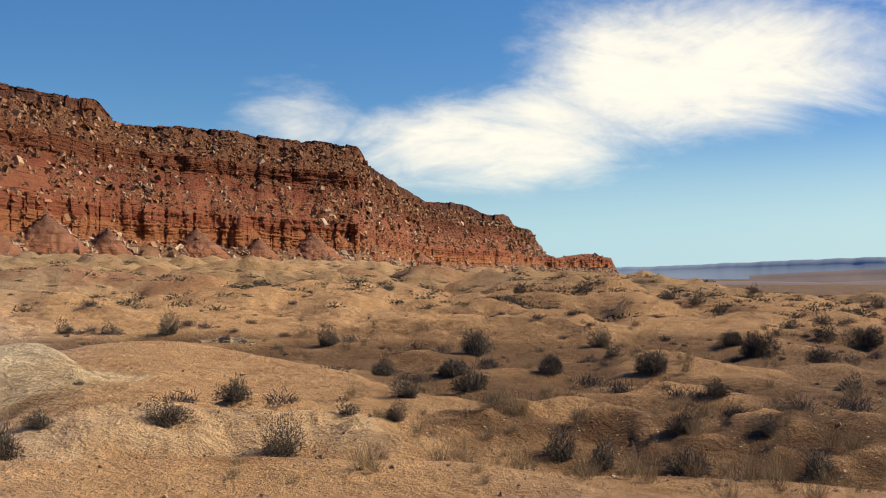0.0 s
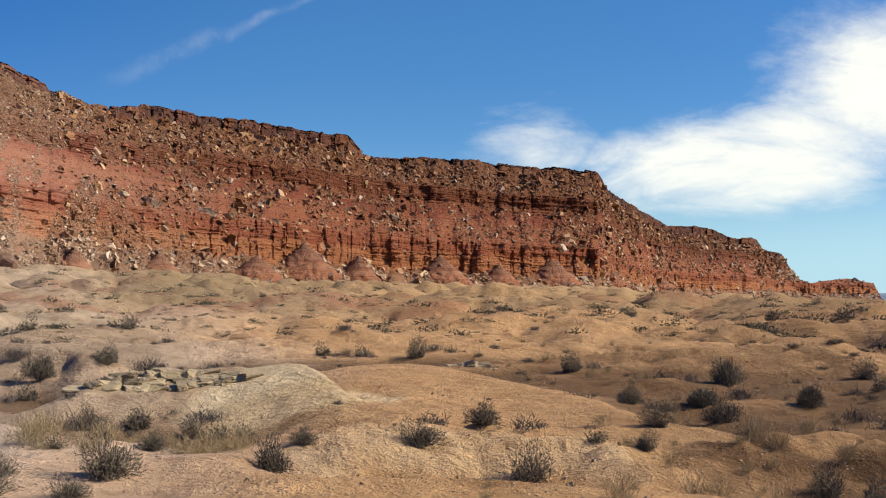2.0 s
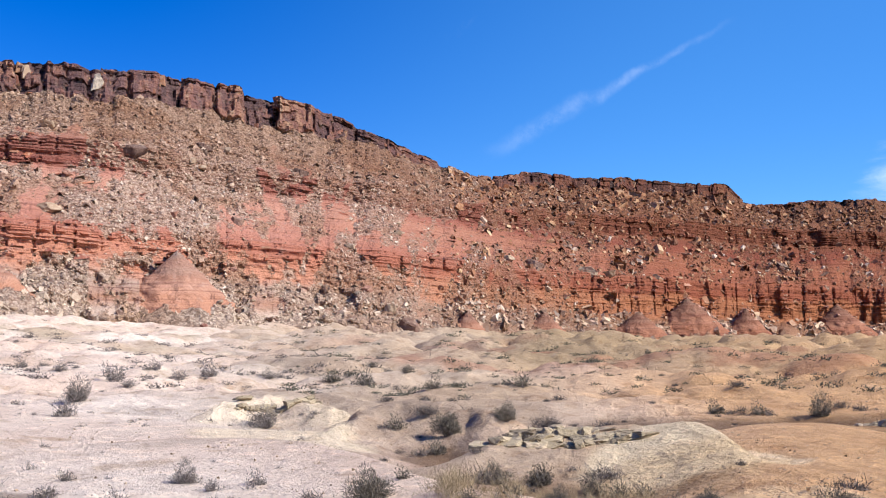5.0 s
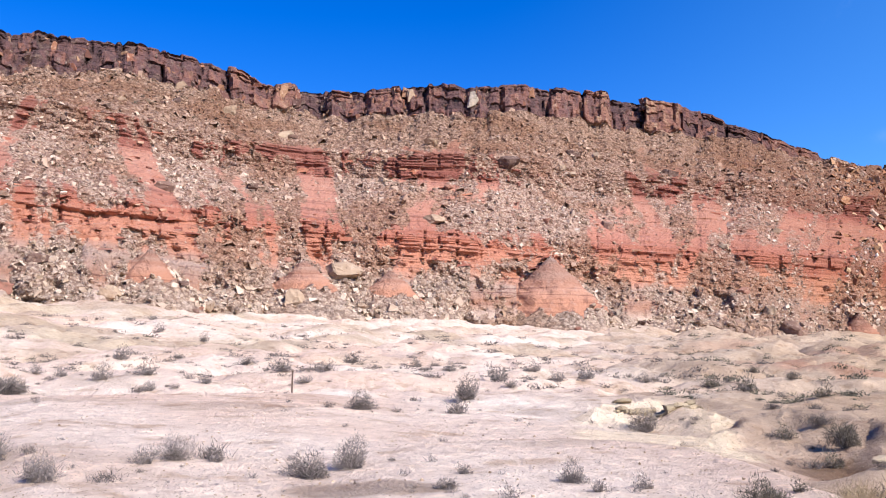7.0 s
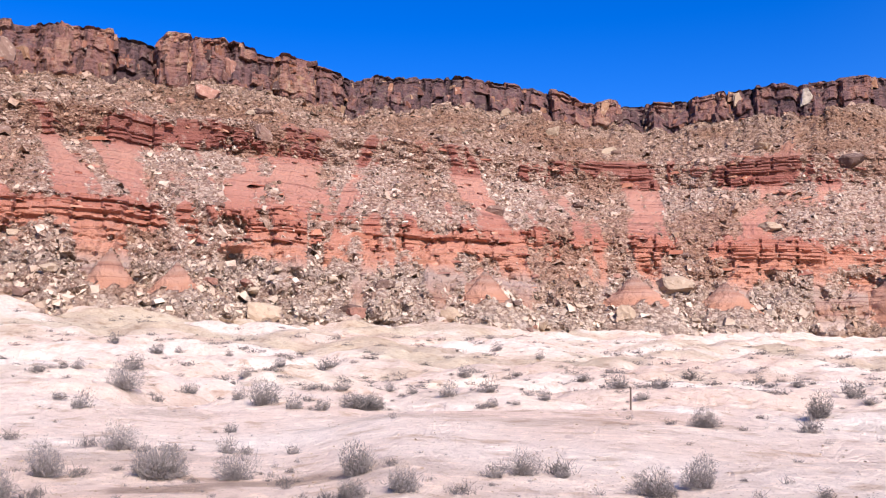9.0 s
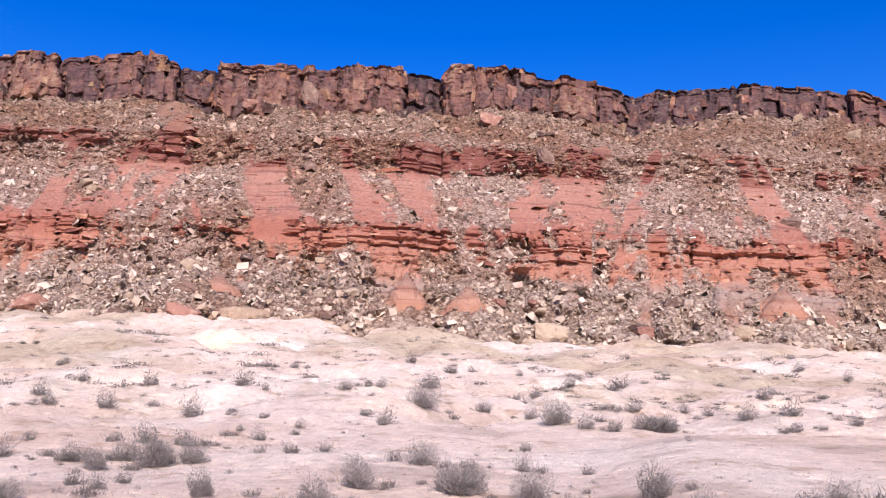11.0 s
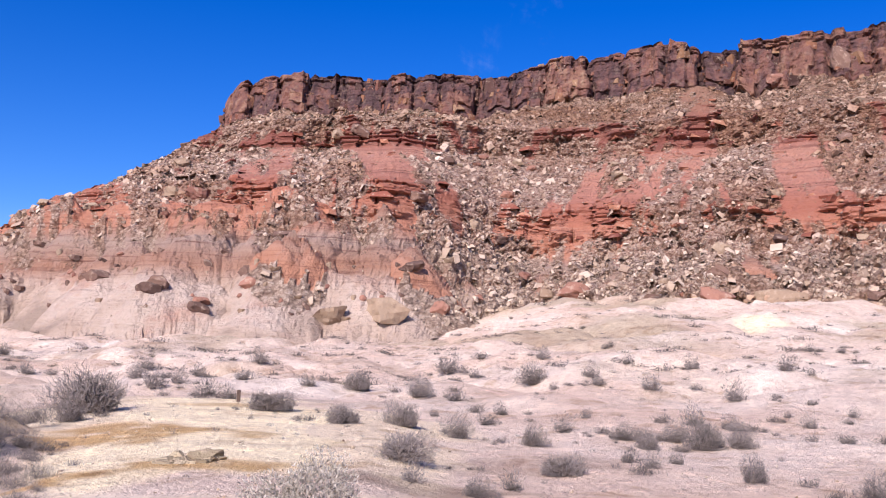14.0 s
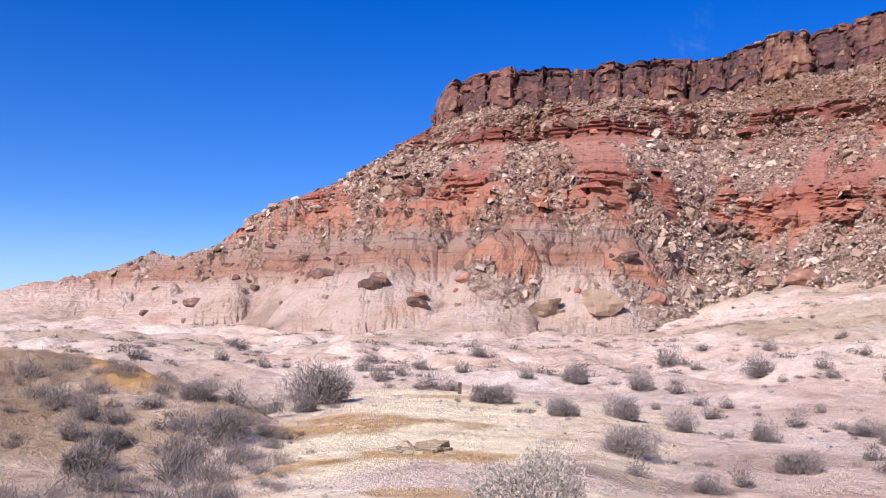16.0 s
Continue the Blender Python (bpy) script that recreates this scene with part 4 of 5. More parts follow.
        swell[:, west] = np.maximum(swell[:, west], high * np.clip(1 - off * off, 0, 1) ** 0.65)
    z = z + swell * soft * step(rel, 1.25, 0.8) * (1 - 0.6 * step(az, 150, 156)[None])
    z = z + toe * ((0.9 + 3.6 * soft) * (domes(X / 12, Y / 12, 3, 541, 0.42) - 0.6) + soft * 0.7 * (domes(X / 5.5, Y / 5.5, 2, 551) - 0.6))
    z = z + 0.25 * debris * fbm(A / 2.4, Z / 2.4, 2, 221) + (in_cap * step(zk, 5.7, 6.0)[:, None]) * (0.55 * (v1 - 0.6) + 0.5 * (v2 - 0.6))
    # the flat top and a plain far side
    last_r, last_z = r[-1], z[-1]
    flat_r = [last_r + e for e in (3, 8, 20, 45, 80, 130)]
    flat_z = [np.where(capped, last_z + 0.01 * e - (0.8 * max(e - 45, 0)), np.maximum(last_z - 0.7 * e, fz - 6)) for e in (3, 8, 20, 45, 80, 130)]
    R, Zz = np.vstack([r, flat_r]), np.vstack([z, flat_z])
    deb = np.vstack([debris, np.full((6, c), 0.8)])
    capw = np.vstack([in_cap * (1 - 0.35 * notch * step(e1, 0.1, 0.5)), np.zeros((6, c))])
    aa = np.radians(az)[None]
    verts = np.stack([-np.sin(aa) * R, np.cos(aa) * R, Zz + EYE], -1)
    me = sheet("mesa", verts.reshape(-1, 3), grid_quads(n + 6, c)[:, ::-1], MESA, smooth_=False, attributes={"debris": deb, "cap": capw, "tone": np.vstack([0.55 * v1 + 0.45 * v3, np.full((6, c), 0.5)]), "band": np.vstack([in_mid * bare, np.zeros((6, c))]), "clay": np.vstack([clay, np.zeros((6, c))]), "ruddy": np.broadcast_to(step(az, 52, 20), deb.shape)})
    tagged(new("mesa", me), "layered red mudstone mesa with talus slopes and dark sandstone cap", "mesa", kind="structure")
    visible = ~over
    return verts[:n], debris, (1 - in_cap) * visible, Z, az, in_cap * visible, (in_low + in_mid) * visible, clay


MESA_V, MESA_DEB, MESA_SLOPE, MESA_Z, MESA_AZ, MESA_CAP, MESA_LEDGE, MESA_CLAY = build_mesa()

# ---------------------------------------------------------------- far distance


def far_ridge(name, az0, az1, r, tops, seed, mat, label, deep=250.0):
    """A long table mountain far off: steep upper edge, sloping skirt, flat top."""
    az = np.arange(az0, az1, 0.1)
    top = np.interp(az, np.linspace(az0, az1, len(tops)), tops)
    top = top * (1 + 0.05 * fbm(az / 1.3, 0 * az, 4, seed))
    f = np.array([0, 0.3, 0.55, 0.75, 0.8, 1.0, 1.0, 0.0])[:, None]
    back = np.array([0, 0.25, 0.45, 0.6, 0.62, 0.7, 1.4, 2.0])[:, None] * deep
    rr = r + back - deep * 0.03 * fbm(az / 4.0 + 5, 0 * az, 4, seed + 9)[None] * (1 - f)
    z = -40 + f * (top[None] + 40)
    a = np.radians(az)[None]
    v = np.stack([-np.sin(a) * rr, np.cos(a) * rr, z + 0 * a], -1)
    tagged(new(name, sheet(name, v.reshape(-1, 3), grid_quads(8, len(az))[:, ::-1], mat)), label, "mesa", kind="structure")


far_ridge("backdrop_mesa", -60, -7, 4200, (60, 75, 82, 84, 76, 78, 80, 76, 60, 42, 34), 301, HAZE_ROCK, "table mountain on the horizon, coloured blue for haze")
far_ridge("backdrop_hill", -45, -17.5, 2300, (20, 26, 30, 22, 18, 20, 12, 2), 311, HAZE_HILL, "low brown hill in the far valley", 300)
far_ridge("backdrop_rise", -32, -8, 1500, (-6, -9, -7, -12, -10, -9, -8, -16), 321, HAZE_HILL, "low dark rise in the far valley", 400)

# ---------------------------------------------------------------- loose rock on the slopes
rng = np.random.default_rng(12)
CUBE = np.array([(-1, -1, -1), (1, -1, -1), (1, 1, -1), (-1, 1, -1), (-1, -1, 1), (1, -1, 1), (1, 1, 1), (-1, 1, 1)], float) * 0.5
CUBE_Q = np.array([(4, 5, 6, 7), (0, 1, 5, 4), (1, 2, 6, 5), (2, 3, 7, 6), (3, 0, 4, 7)])


def many_rocks(name, places, sizes, mat, label, level=False, shape=(1.0, 0.8, 0.55)):
    """Countless broken stones as one mesh of angular blocks."""
    n = len(places)
    v = CUBE[None] * (1 + 0.85 * (rng.random((n, 8, 3)) - 0.5))
    v = v * np.array(shape) * (0.6 + 0.8 * rng.random((n, 1, 3)))
    taper = np.where(CUBE[None, :, 2:] > 0, 0.55 + 0.45 * rng.random((n, 1, 1)), 1.0)
    v[:, :, :2] *= taper
    q = rng.normal(size=(n, 4)) * np.array((1.0, 0.6, 0.6, 1.0))
    if level:
        q = q * np.array((1.0, 0.06, 0.06, 1.0))
    q /= np.linalg.norm(q, axis=1, keepdims=True)
    w_, x_, y_, z_ = q.T
    rot = np.stack([np.stack([1 - 2 * (y_ * y_ + z_ * z_), 2 * (x_ * y_ - z_ * w_), 2 * (x_ * z_ + y_ * w_)], -1),
                    np.stack([2 * (x_ * y_ + z_ * w_), 1 - 2 * (x_ * x_ + z_ * z_), 2 * (y_ * z_ - x_ * w_)], -1),
                    np.stack([2 * (x_ * z_ - y_ * w_), 2 * (y_ * z_ + x_ * w_), 1 - 2 * (x_ * x_ + y_ * y_)], -1)], 1)
    v = np.einsum("nij,nkj->nki", rot, v) * sizes[:, None, None] + places[:, None]
    quads = (CUBE_Q[None] + 8 * np.arange(n)[:, None, None]).reshape(-1, 4)
    return tagged(new(name, sheet(name, v.reshape(-1, 3), quads, mat, smooth_=False)), label, "rocks", kind="stuff")


def scatter_slope(count, weight):
    """Random places on the mesa's face, by weight and by the area of each cell."""
    e1 = np.linalg.norm(MESA_V[1:, :-1] - MESA_V[:-1, :-1], axis=-1)
    e2 = np.linalg.norm(MESA_V[:-1, 1:] - MESA_V[:-1, :-1], axis=-1)
    near = 1 / (1 + (np.linalg.norm(MESA_V[:-1, :-1], axis=-1) / 290) ** 2)
    p = (weight[:-1, :-1] * e1 * e2 * near).ravel()
    pick = rng.choice(p.size, size=count, p=p / p.sum())
    i, j = np.divmod(pick, MESA_V.shape[1] - 1)
    a, b = rng.random((2, count, 1))
    base = MESA_V[i, j] * (1 - a) * (1 - b) + MESA_V[i + 1, j] * a * (1 - b) + MESA_V[i, j + 1] * (1 - a) * b + MESA_V[i + 1, j + 1] * a * b
    return base, i, j


keep = (1 - 0.93 * (MESA_CLAY > 0.01)) * MESA_SLOPE * (0.16 + MESA_DEB ** 1.3) * (1 - 0.75 * step(MESA_AZ, 121, 130)[None] * step(MESA_Z, 20, 11)) * (MESA_Z < 72)
spot, ri, rj = scatter_slope(92000, keep)
big = 0.155 * np.exp(0.62 * rng.normal(size=len(spot)))
big = np.clip(big * np.interp(MESA_Z[ri, rj], (0, 10, 25, 45, 66), (1.05, 1.1, 1.05, 1.0, 0.95)) * (1 + 0.0012 * np.linalg.norm(spot, axis=1)), 0.10, 0.95)
ruddy = MESA_AZ[rj] < 34
big = big * (0.45 + 0.55 * MESA_DEB[ri, rj])
many_rocks("talus", spot[~ruddy], big[~ruddy] * 1.5, SCREE, "grey-tan broken talus stones covering the slopes")
spot, ri, rj = scatter_slope(22000, keep * (MESA_AZ < 36)[None] * np.linalg.norm(MESA_V, axis=-1) ** 0.6)
big = np.clip(0.55 * np.exp(0.55 * rng.normal(size=len(spot))), 0.3, 2.2) * (0.55 + 0.0011 * np.linalg.norm(spot, axis=1))
pale_ = rng.random(len(spot)) < 0.14
many_rocks("red_talus", spot[~pale_], big[~pale_] * 1.6, RUDDY, "red-brown broken stones strewn over the slopes")
many_rocks("tan_talus", spot[pale_], big[pale_] * 1.6, SCREE, "tan broken stones strewn over the red slopes")

# blocks that stand out of the cap rock, and broken plates along the red ledges; all are sunk well into the face


def sunk(places, sizes, share, drop=0.0):
    away = places * np.array((1, 1, 0))
    return places + unit(away) * (sizes * share)[:, None] - np.array((0, 0, 1.0)) * (sizes * drop)[:, None]


spot, ri, rj = scatter_slope(1100, MESA_CAP)
size_ = np.clip(1.1 * np.exp(0.5 * rng.normal(size=len(spot))), 0.5, 3.2)
many_rocks("cap_blocks", sunk(spot, size_, 0.30, 0.35), size_, CAP_ROCK, "dark varnished sandstone blocks of the broken cap rock", True, (1.0, 0.9, 0.95))
spot, ri, rj = scatter_slope(900, MESA_LEDGE * (1.05 - MESA_DEB) ** 2)
size_ = np.clip(1.0 * np.exp(0.5 * rng.normal(size=len(spot))), 0.35, 2.6)
many_rocks("ledge_plates", sunk(spot, size_, 0.22), size_, LEDGE_ROCK, "broken red mudstone plates along the ledges", True, (1.3, 0.9, 0.34))
spot, ri, rj = scatter_slope(900, MESA_SLOPE * (1.0 - MESA_DEB) * (MESA_Z > 14) * (MESA_CLAY < 0.01))
size_ = np.clip(0.7 * np.exp(0.5 * rng.normal(size=len(spot))), 0.3, 1.8)
many_rocks("bed_plates", sunk(spot, size_, 0.25), size_, LEDGE_ROCK, "thin red mudstone beds standing out of bare slopes", True, (1.7, 0.9, 0.25))


def angular_rock(seed, cuts=11, flat=0.7):
    """A boulder: a ball cut by random planes, so that it has faces and worn corners."""
    r = random.Random(seed)
    bm = bmesh.new()
    bmesh.ops.create_cube(bm, size=1.0)
    bmesh.ops.subdivide_edges(bm, edges=bm.edges[:], cuts=4, use_grid_fill=True)
    planes = [(Vector((r.gauss(0, 1), r.gauss(0, 1), r.gauss(0, 0.8))).normalized(), r.uniform(0.29, 0.46)) for _ in range(cuts)]
    for v in bm.verts:
        for nrm, dist in planes:
            over = v.co.dot(nrm) - dist
            if over > 0:
                v.co -= nrm * over
        v.co += v.co.normalized() * (0.06 * noise.noise(v.co * 4 + Vector((seed, 0, 0))) + 0.045 * noise.noise(v.co * 10 + Vector((0, seed, 0))))
        v.co.z *= flat
    me = bpy.data.meshes.new("boulder")
    bm.to_mesh(me)
    bm.free()
    return me


ROCKS = {}
for kind_, mat_ in (("t", TAN_ROCK), ("d", DARK_ROCK), ("r", RED_ROCK), ("p", TAN_ROCK), ("w", CREAM_ROCK)):
    ROCKS[kind_] = []
    for k in range(4):
        me_ = angular_rock(40 + k + 10 * ord(kind_), 13 if kind_ != "p" else 16, 0.75 if kind_ != "p" else 0.95)
        me_.materials.append(mat_)
        ROCKS[kind_].append(me_)
ROCK_WORDS = {"t": "large tan sandstone boulder fallen on the talus slope", "d": "dark varnished sandstone boulder lying on the talus slope",
              "r": "reddish-brown sandstone boulder at rest on the slope", "p": "rounded pale yellow sandstone boulder at the slope's foot", "w": "fresh cream sandstone block in the dark cap rock"}


def on_slope(az, el):
    """The place on the mesa's face at a bearing and height angle."""
    j = int(np.abs(MESA_AZ - az).argmin())
    col = MESA_V[:, j]
    e = np.degrees(np.arctan2(col[:, 2] - EYE, np.hypot(col[:, 0], col[:, 1])))
    k = int((e >= el).argmax())
    return Vector(col[max(k, 8)])


def boulder(az, el, wide, high, kind_, k):
    at = on_slope(az, el - 0.35 * high)
    dist = math.hypot(at.x, at.y)
    w_, h_ = dist * radians(wide), dist * radians(high)
    ob = new("boulder", ROCKS[kind_][k % 4])
    ob.matrix_world = Matrix.Translation((at.x, at.y, at.z + 0.02 * h_)) @ Matrix.Rotation(radians(az + (k * 37) % 50 - 25), 4, "Z") @ Matrix.Rotation(radians((k * 53) % 24 - 12), 4, "Y") @ Matrix.Diagonal((w_ * 1.05, w_ * 0.8, h_ * 1.5, 1))
    tagged(ob, ROCK_WORDS[kind_], "boulder", "fallen boulders")


# bearing, height angle, width, height in degrees
FALLEN = [
    (64.3, 5.78, 2.5, 1.2, "t"), (54.5, 12.27, 1.7, 0.84, "d"), (67.6, 13.6, 1.35, 0.67, "t"), (48.6, 8.4, 0.67, 0.67, "d"), (67.0, 4.25, 1.35, 1.0, "t"), (71.0, 14.8, 1.0, 0.6, "t"),
    (73.8, 16.1, 0.74, 0.47, "t"), (88.3, 4.35, 2.0, 1.35, "t"), (77.2, 4.3, 1.0, 0.67, "t"), (59.0, 13.3, 1.0, 0.34, "t"), (74.7, 10.3, 1.35, 0.67, "d"), (82.9, 4.45, 1.5, 0.74, "r"),
    (109.6, 5.3, 1.85, 1.2, "r"), (109.5, 7.86, 1.35, 1.0, "p"), (109.5, 6.6, 1.5, 0.84, "d"), (106.1, 5.1, 3.0, 1.35, "t"), (88.5, 14.9, 1.0, 1.0, "d"), (88.6, 15.9, 1.5, 0.5, "d")]
FALLEN += [
    (83.1, 4.5, 1.7, 0.6, "d"), (77.4, 4.1, 1.0, 0.67, "t"), (91.7, 17.0, 1.35, 1.2, "r"), (106.4, 17.4, 1.35, 0.84, "r"), (117.6, 5.4, 2.1, 1.0, "r"), (127.4, 10.8, 1.35, 0.67, "d"),
    (128.8, 3.1, 2.4, 1.25, "p"), (132.1, 2.9, 2.0, 1.0, "t"), (125.6, 3.9, 1.35, 0.84, "r"), (132.1, 14.1, 1.0, 0.5, "t"), (130.9, 14.5, 1.2, 0.67, "d"), (127.5, 6.6, 1.5, 0.67, "d"),
    (122.1, 4.1, 1.0, 0.67, "p"), (140.0, 10.2, 1.85, 0.84, "r"), (141.4, 10.1, 1.2, 0.67, "t"), (145.4, 5.1, 1.5, 0.84, "d"), (142.0, 4.9, 1.35, 0.84, "d")]
FALLEN += [
    (142.3, 3.1, 1.5, 0.84, "d"), (139.8, 2.9, 1.35, 0.67, "d"), (137.1, 5.9, 1.0, 0.84, "d"), (136.8, 5.1, 1.2, 0.74, "r"), (152.3, 3.0, 1.35, 0.6, "d"), (155.1, 2.35, 0.84, 0.4, "d"),
    (139.6, 4.0, 1.2, 0.5, "r"), (27.9, 5.25, 1.35, 0.6, "t"), (31.0, 5.7, 1.2, 0.74, "d"), (32.5, 6.05, 0.67, 0.4, "t"), (26.7, 4.9, 0.84, 0.34, "t"), (24.0, 4.7, 0.67, 0.34, "t"),
    (50.4, 12.6, 1.0, 0.5, "d"), (58.8, 8.8, 1.35, 0.67, "t"), (39.6, 3.25, 0.84, 0.67, "p"), (38.6, 2.3, 1.35, 1.0, "d"), (44.8, 11.2, 1.0, 0.6, "d"), (29.5, 9.4, 0.67, 0.4, "t")]
FALLEN += [(56.4, 16.0, 0.75, 0.85, "w"), (60.3, 16.2, 0.6, 0.8, "t"), (90.5, 18.6, 0.9, 1.4, "r"), (103.0, 18.4, 1.2, 1.5, "d")]
for k, row in enumerate(FALLEN):
    boulder(*row, k)
# smaller boulders strewn over the slope and its foot
for k in range(60):
    b_az, b_el = rng.uniform(124, 156), rng.uniform(2.8, 6.8)
    boulder(b_az, b_el, rng.uniform(0.25, 0.7), rng.uniform(0.2, 0.45), "dtrd"[k % 4], 100 + k)
# and higher up
spot, ri, rj = scatter_slope(240, MESA_SLOPE * MESA_DEB * np.interp(MESA_Z, (0, 4, 14, 30, 60), (0.5, 3.0, 2.0, 0.8, 0.4)) * ((MESA_AZ > 20) & (MESA_AZ < 158))[None])
for k, at in enumerate(spot):
    kind_ = "ttdrtd"[k % 6]
    s_ = 0.8 + 1.5 * rng.random() ** 2
    ob = new("boulder", ROCKS[kind_][k % 4])
    ob.matrix_world = Matrix.Translation((at[0], at[1], at[2] + 0.2 * s_)) @ pose(0, 0, 0, rng.uniform(-20, 20), rng.uniform(-20, 20), rng.uniform(0, 360)) @ Matrix.Diagonal((1.5 * s_, 1.1 * s_, s_, 1))
    tagged(ob, ROCK_WORDS[kind_], "boulder", "fallen boulders")


def outcrop(az, r, wide, deep, high, layers, turn, seed, label):
    """A low ledge of broken rock plates standing out of a clay bank; every plate is a part."""
    rr = random.Random(seed)
    x0, y0 = -math.sin(radians(az)) * r, math.cos(radians(az)) * r
    top = new("rock_outcrop")
    z0 = float(ground_height(np.array([x0]), np.array([y0]))[0])
    top.matrix_basis = pose(x0, y0, z0, 0, 0, az + turn)
    m = top.matrix_basis
    for lay in range(layers):
        x = -wide / 2 * (1 - 0.12 * lay)
        while x < wide / 2 * (1 - 0.12 * lay):
            w_ = rr.uniform(0.10, 0.34)
            edge = 1 - abs(x / (wide / 2)) ** 2
            if rr.random() < 0.88:
                loc = Vector((x + w_ / 2, (lay + 0.5 - layers / 2) * deep / layers + rr.uniform(-0.10, 0.10), 0))
                wp = m @ loc
                zz = float(ground_height(np.array([wp.x]), np.array([wp.y]))[0]) - z0
                h_ = high * rr.uniform(0.5, 1.2) * (0.4 + 0.6 * edge)
                ob = new("rock_plate", PLATES[rr.randrange(4)])
                ob.parent = top
                ob.matrix_basis = pose(loc.x, loc.y, zz + h_ * rr.uniform(-0.25, 0.15), rr.uniform(-14, 8), rr.uniform(-10, 10), rr.uniform(-25, 25)) @ Matrix.Diagonal((w_ * 1.8, rr.uniform(0.25, 0.5), h_, 1))
            x += w_ * 0.8
    return tagged(top, label, "rock outcrop", "rock outcrops")


PLATES = []
for k in range(4):
    me_ = angular_rock(900 + k, 10, 0.85)
    me_.materials.append(PLATE_ROCK)
    PLATES.append(me_)
CRUMBLY = "crumbling grey-tan rock ledge on a pale clay mound"
outcrop(30.0, 18.6, 3.2, 1.3, 0.26, 6, 4, 1, CRUMBLY)
outcrop(27.0, 18.4, 1.2, 0.5, 0.22, 3, -6, 6, CRUMBLY)
outcrop(12.6, 30.5, 1.5, 0.6, 0.4, 3, 0, 3, "dark rocky edge of a low clay ridge")
outcrop(46.2, 29.0, 2.4, 0.6, 0.3, 2, 6, 4, "small crumbling rock edge beside a shrub")
outcrop(139.6, 16.5, 1.0, 0.4, 0.26, 3, 20, 5, "dark eroded rock edge beside the sandy track")

# ---------------------------------------------------------------- plants


def slips(g, start, way, length, width):
    """Plain straight slivers, one quad each."""
    side = unit(np.cross(way, g.normal(size=way.shape)))
    a, b = side * (width / 2)[:, None], way * length[:, None]
    v = np.stack([start - a, start + a, start + b + a * 0.3, start + b - a * 0.3], 1).reshape(-1, 3)
    return v, np.arange(len(v)).reshape(-1, 4)


def prisms(g, start, end, thick):
    """Three-sided tapering stems."""
    n = len(start)
    way = unit(end - start)
    a = unit(np.cross(way, g.normal(size=(n, 3))))
    b = np.cross(way, a)
    v = []
    for p_, s_ in ((start, 1.0), (end, 0.35)):
        for t_ in (0, 2.094, 4.189):
            v.append(p_ + (a * math.cos(t_) + b * math.sin(t_)) * (thick * s_)[:, None])
    q = np.array([(0, 1, 4, 3), (1, 2, 5, 4), (2, 0, 3, 5)])[None] + 6 * np.arange(n)[:, None, None]
    return np.stack(v, 1).reshape(-1, 3), q.reshape(-1, 4)


def shrub(seed, blades, stems, leaf, twig, label, high=0.62, blade=(0.16, 0.014), spread=1.0, upright=0.25, name="desert_shrub", shell=0.45):
    """A shrub about one metre wide: woody stems from one root and a fuzzy crown of thin twigs."""
    g = np.random.default_rng(seed)
    top = new(name)
    lobes = unit(np.abs(g.normal(size=(7, 3))) * np.array((1, 1, 0.9)) * np.where(g.random((7, 3)) < 0.5, -1, 1) * np.array((1, 1, 0)) + np.array((0, 0, 0.05)) + np.abs(g.normal(size=(7, 3))) * np.array((0, 0, 1.0)))
    reach = 0.16 + 0.42 * g.random(7)
    way = unit(np.stack([g.normal(size=blades), g.normal(size=blades), np.abs(g.normal(size=blades)) * 0.9 + 0.05], -1))
    near = np.clip((way @ lobes.T - 0.55) / 0.45, 0, 1)
    radius = (np.max(near * reach[None], 1) * 0.8 + 0.16) * (0.9 + 0.2 * g.random(blades))
    depth = shell + (1 - shell) * g.random(blades) ** 0.7
    squash = np.array((spread, spread, high * 1.9))
    start = way * (radius * depth * 0.86)[:, None] * squash
    grow = unit(way * 0.75 + g.normal(size=(blades, 3)) * 0.6 + np.array((0, 0, upright)))
    v, q = slips(g, start, grow, blade[0] * (0.5 + g.random(blades)), blade[1] * (0.6 + 0.8 * g.random(blades)))
    v[:, 2] = np.maximum(v[:, 2], 0.0)
    crown = new("foliage", sheet("foliage", v, q, leaf, smooth_=False))
    crown.parent = top
    ends = unit(np.stack([g.normal(size=stems), g.normal(size=stems), np.abs(g.normal(size=stems)) + 0.3], -1)) * np.array((spread, spread, high * 1.9)) * (0.14 + 0.16 * g.random((stems, 1)))
    roots = g.normal(size=(stems, 3)) * np.array((0.03, 0.03, 0)) - np.array((0, 0, 0.06))
    knee = roots * 0.5 + ends * 0.5 + g.normal(size=(stems, 3)) * 0.03
    v1, q1 = prisms(g, roots, knee, 0.012 + 0.008 * g.random(stems))
    v2, q2 = prisms(g, knee, ends, 0.008 + 0.004 * g.random(stems))
    wood = new("woody_base", sheet("woody_base", np.concatenate([v1, v2]), np.concatenate([q1, q2 + len(v1)]), twig, smooth_=False))
    wood.parent = top
    return tagged(top, label, "shrub", "desert shrubs")


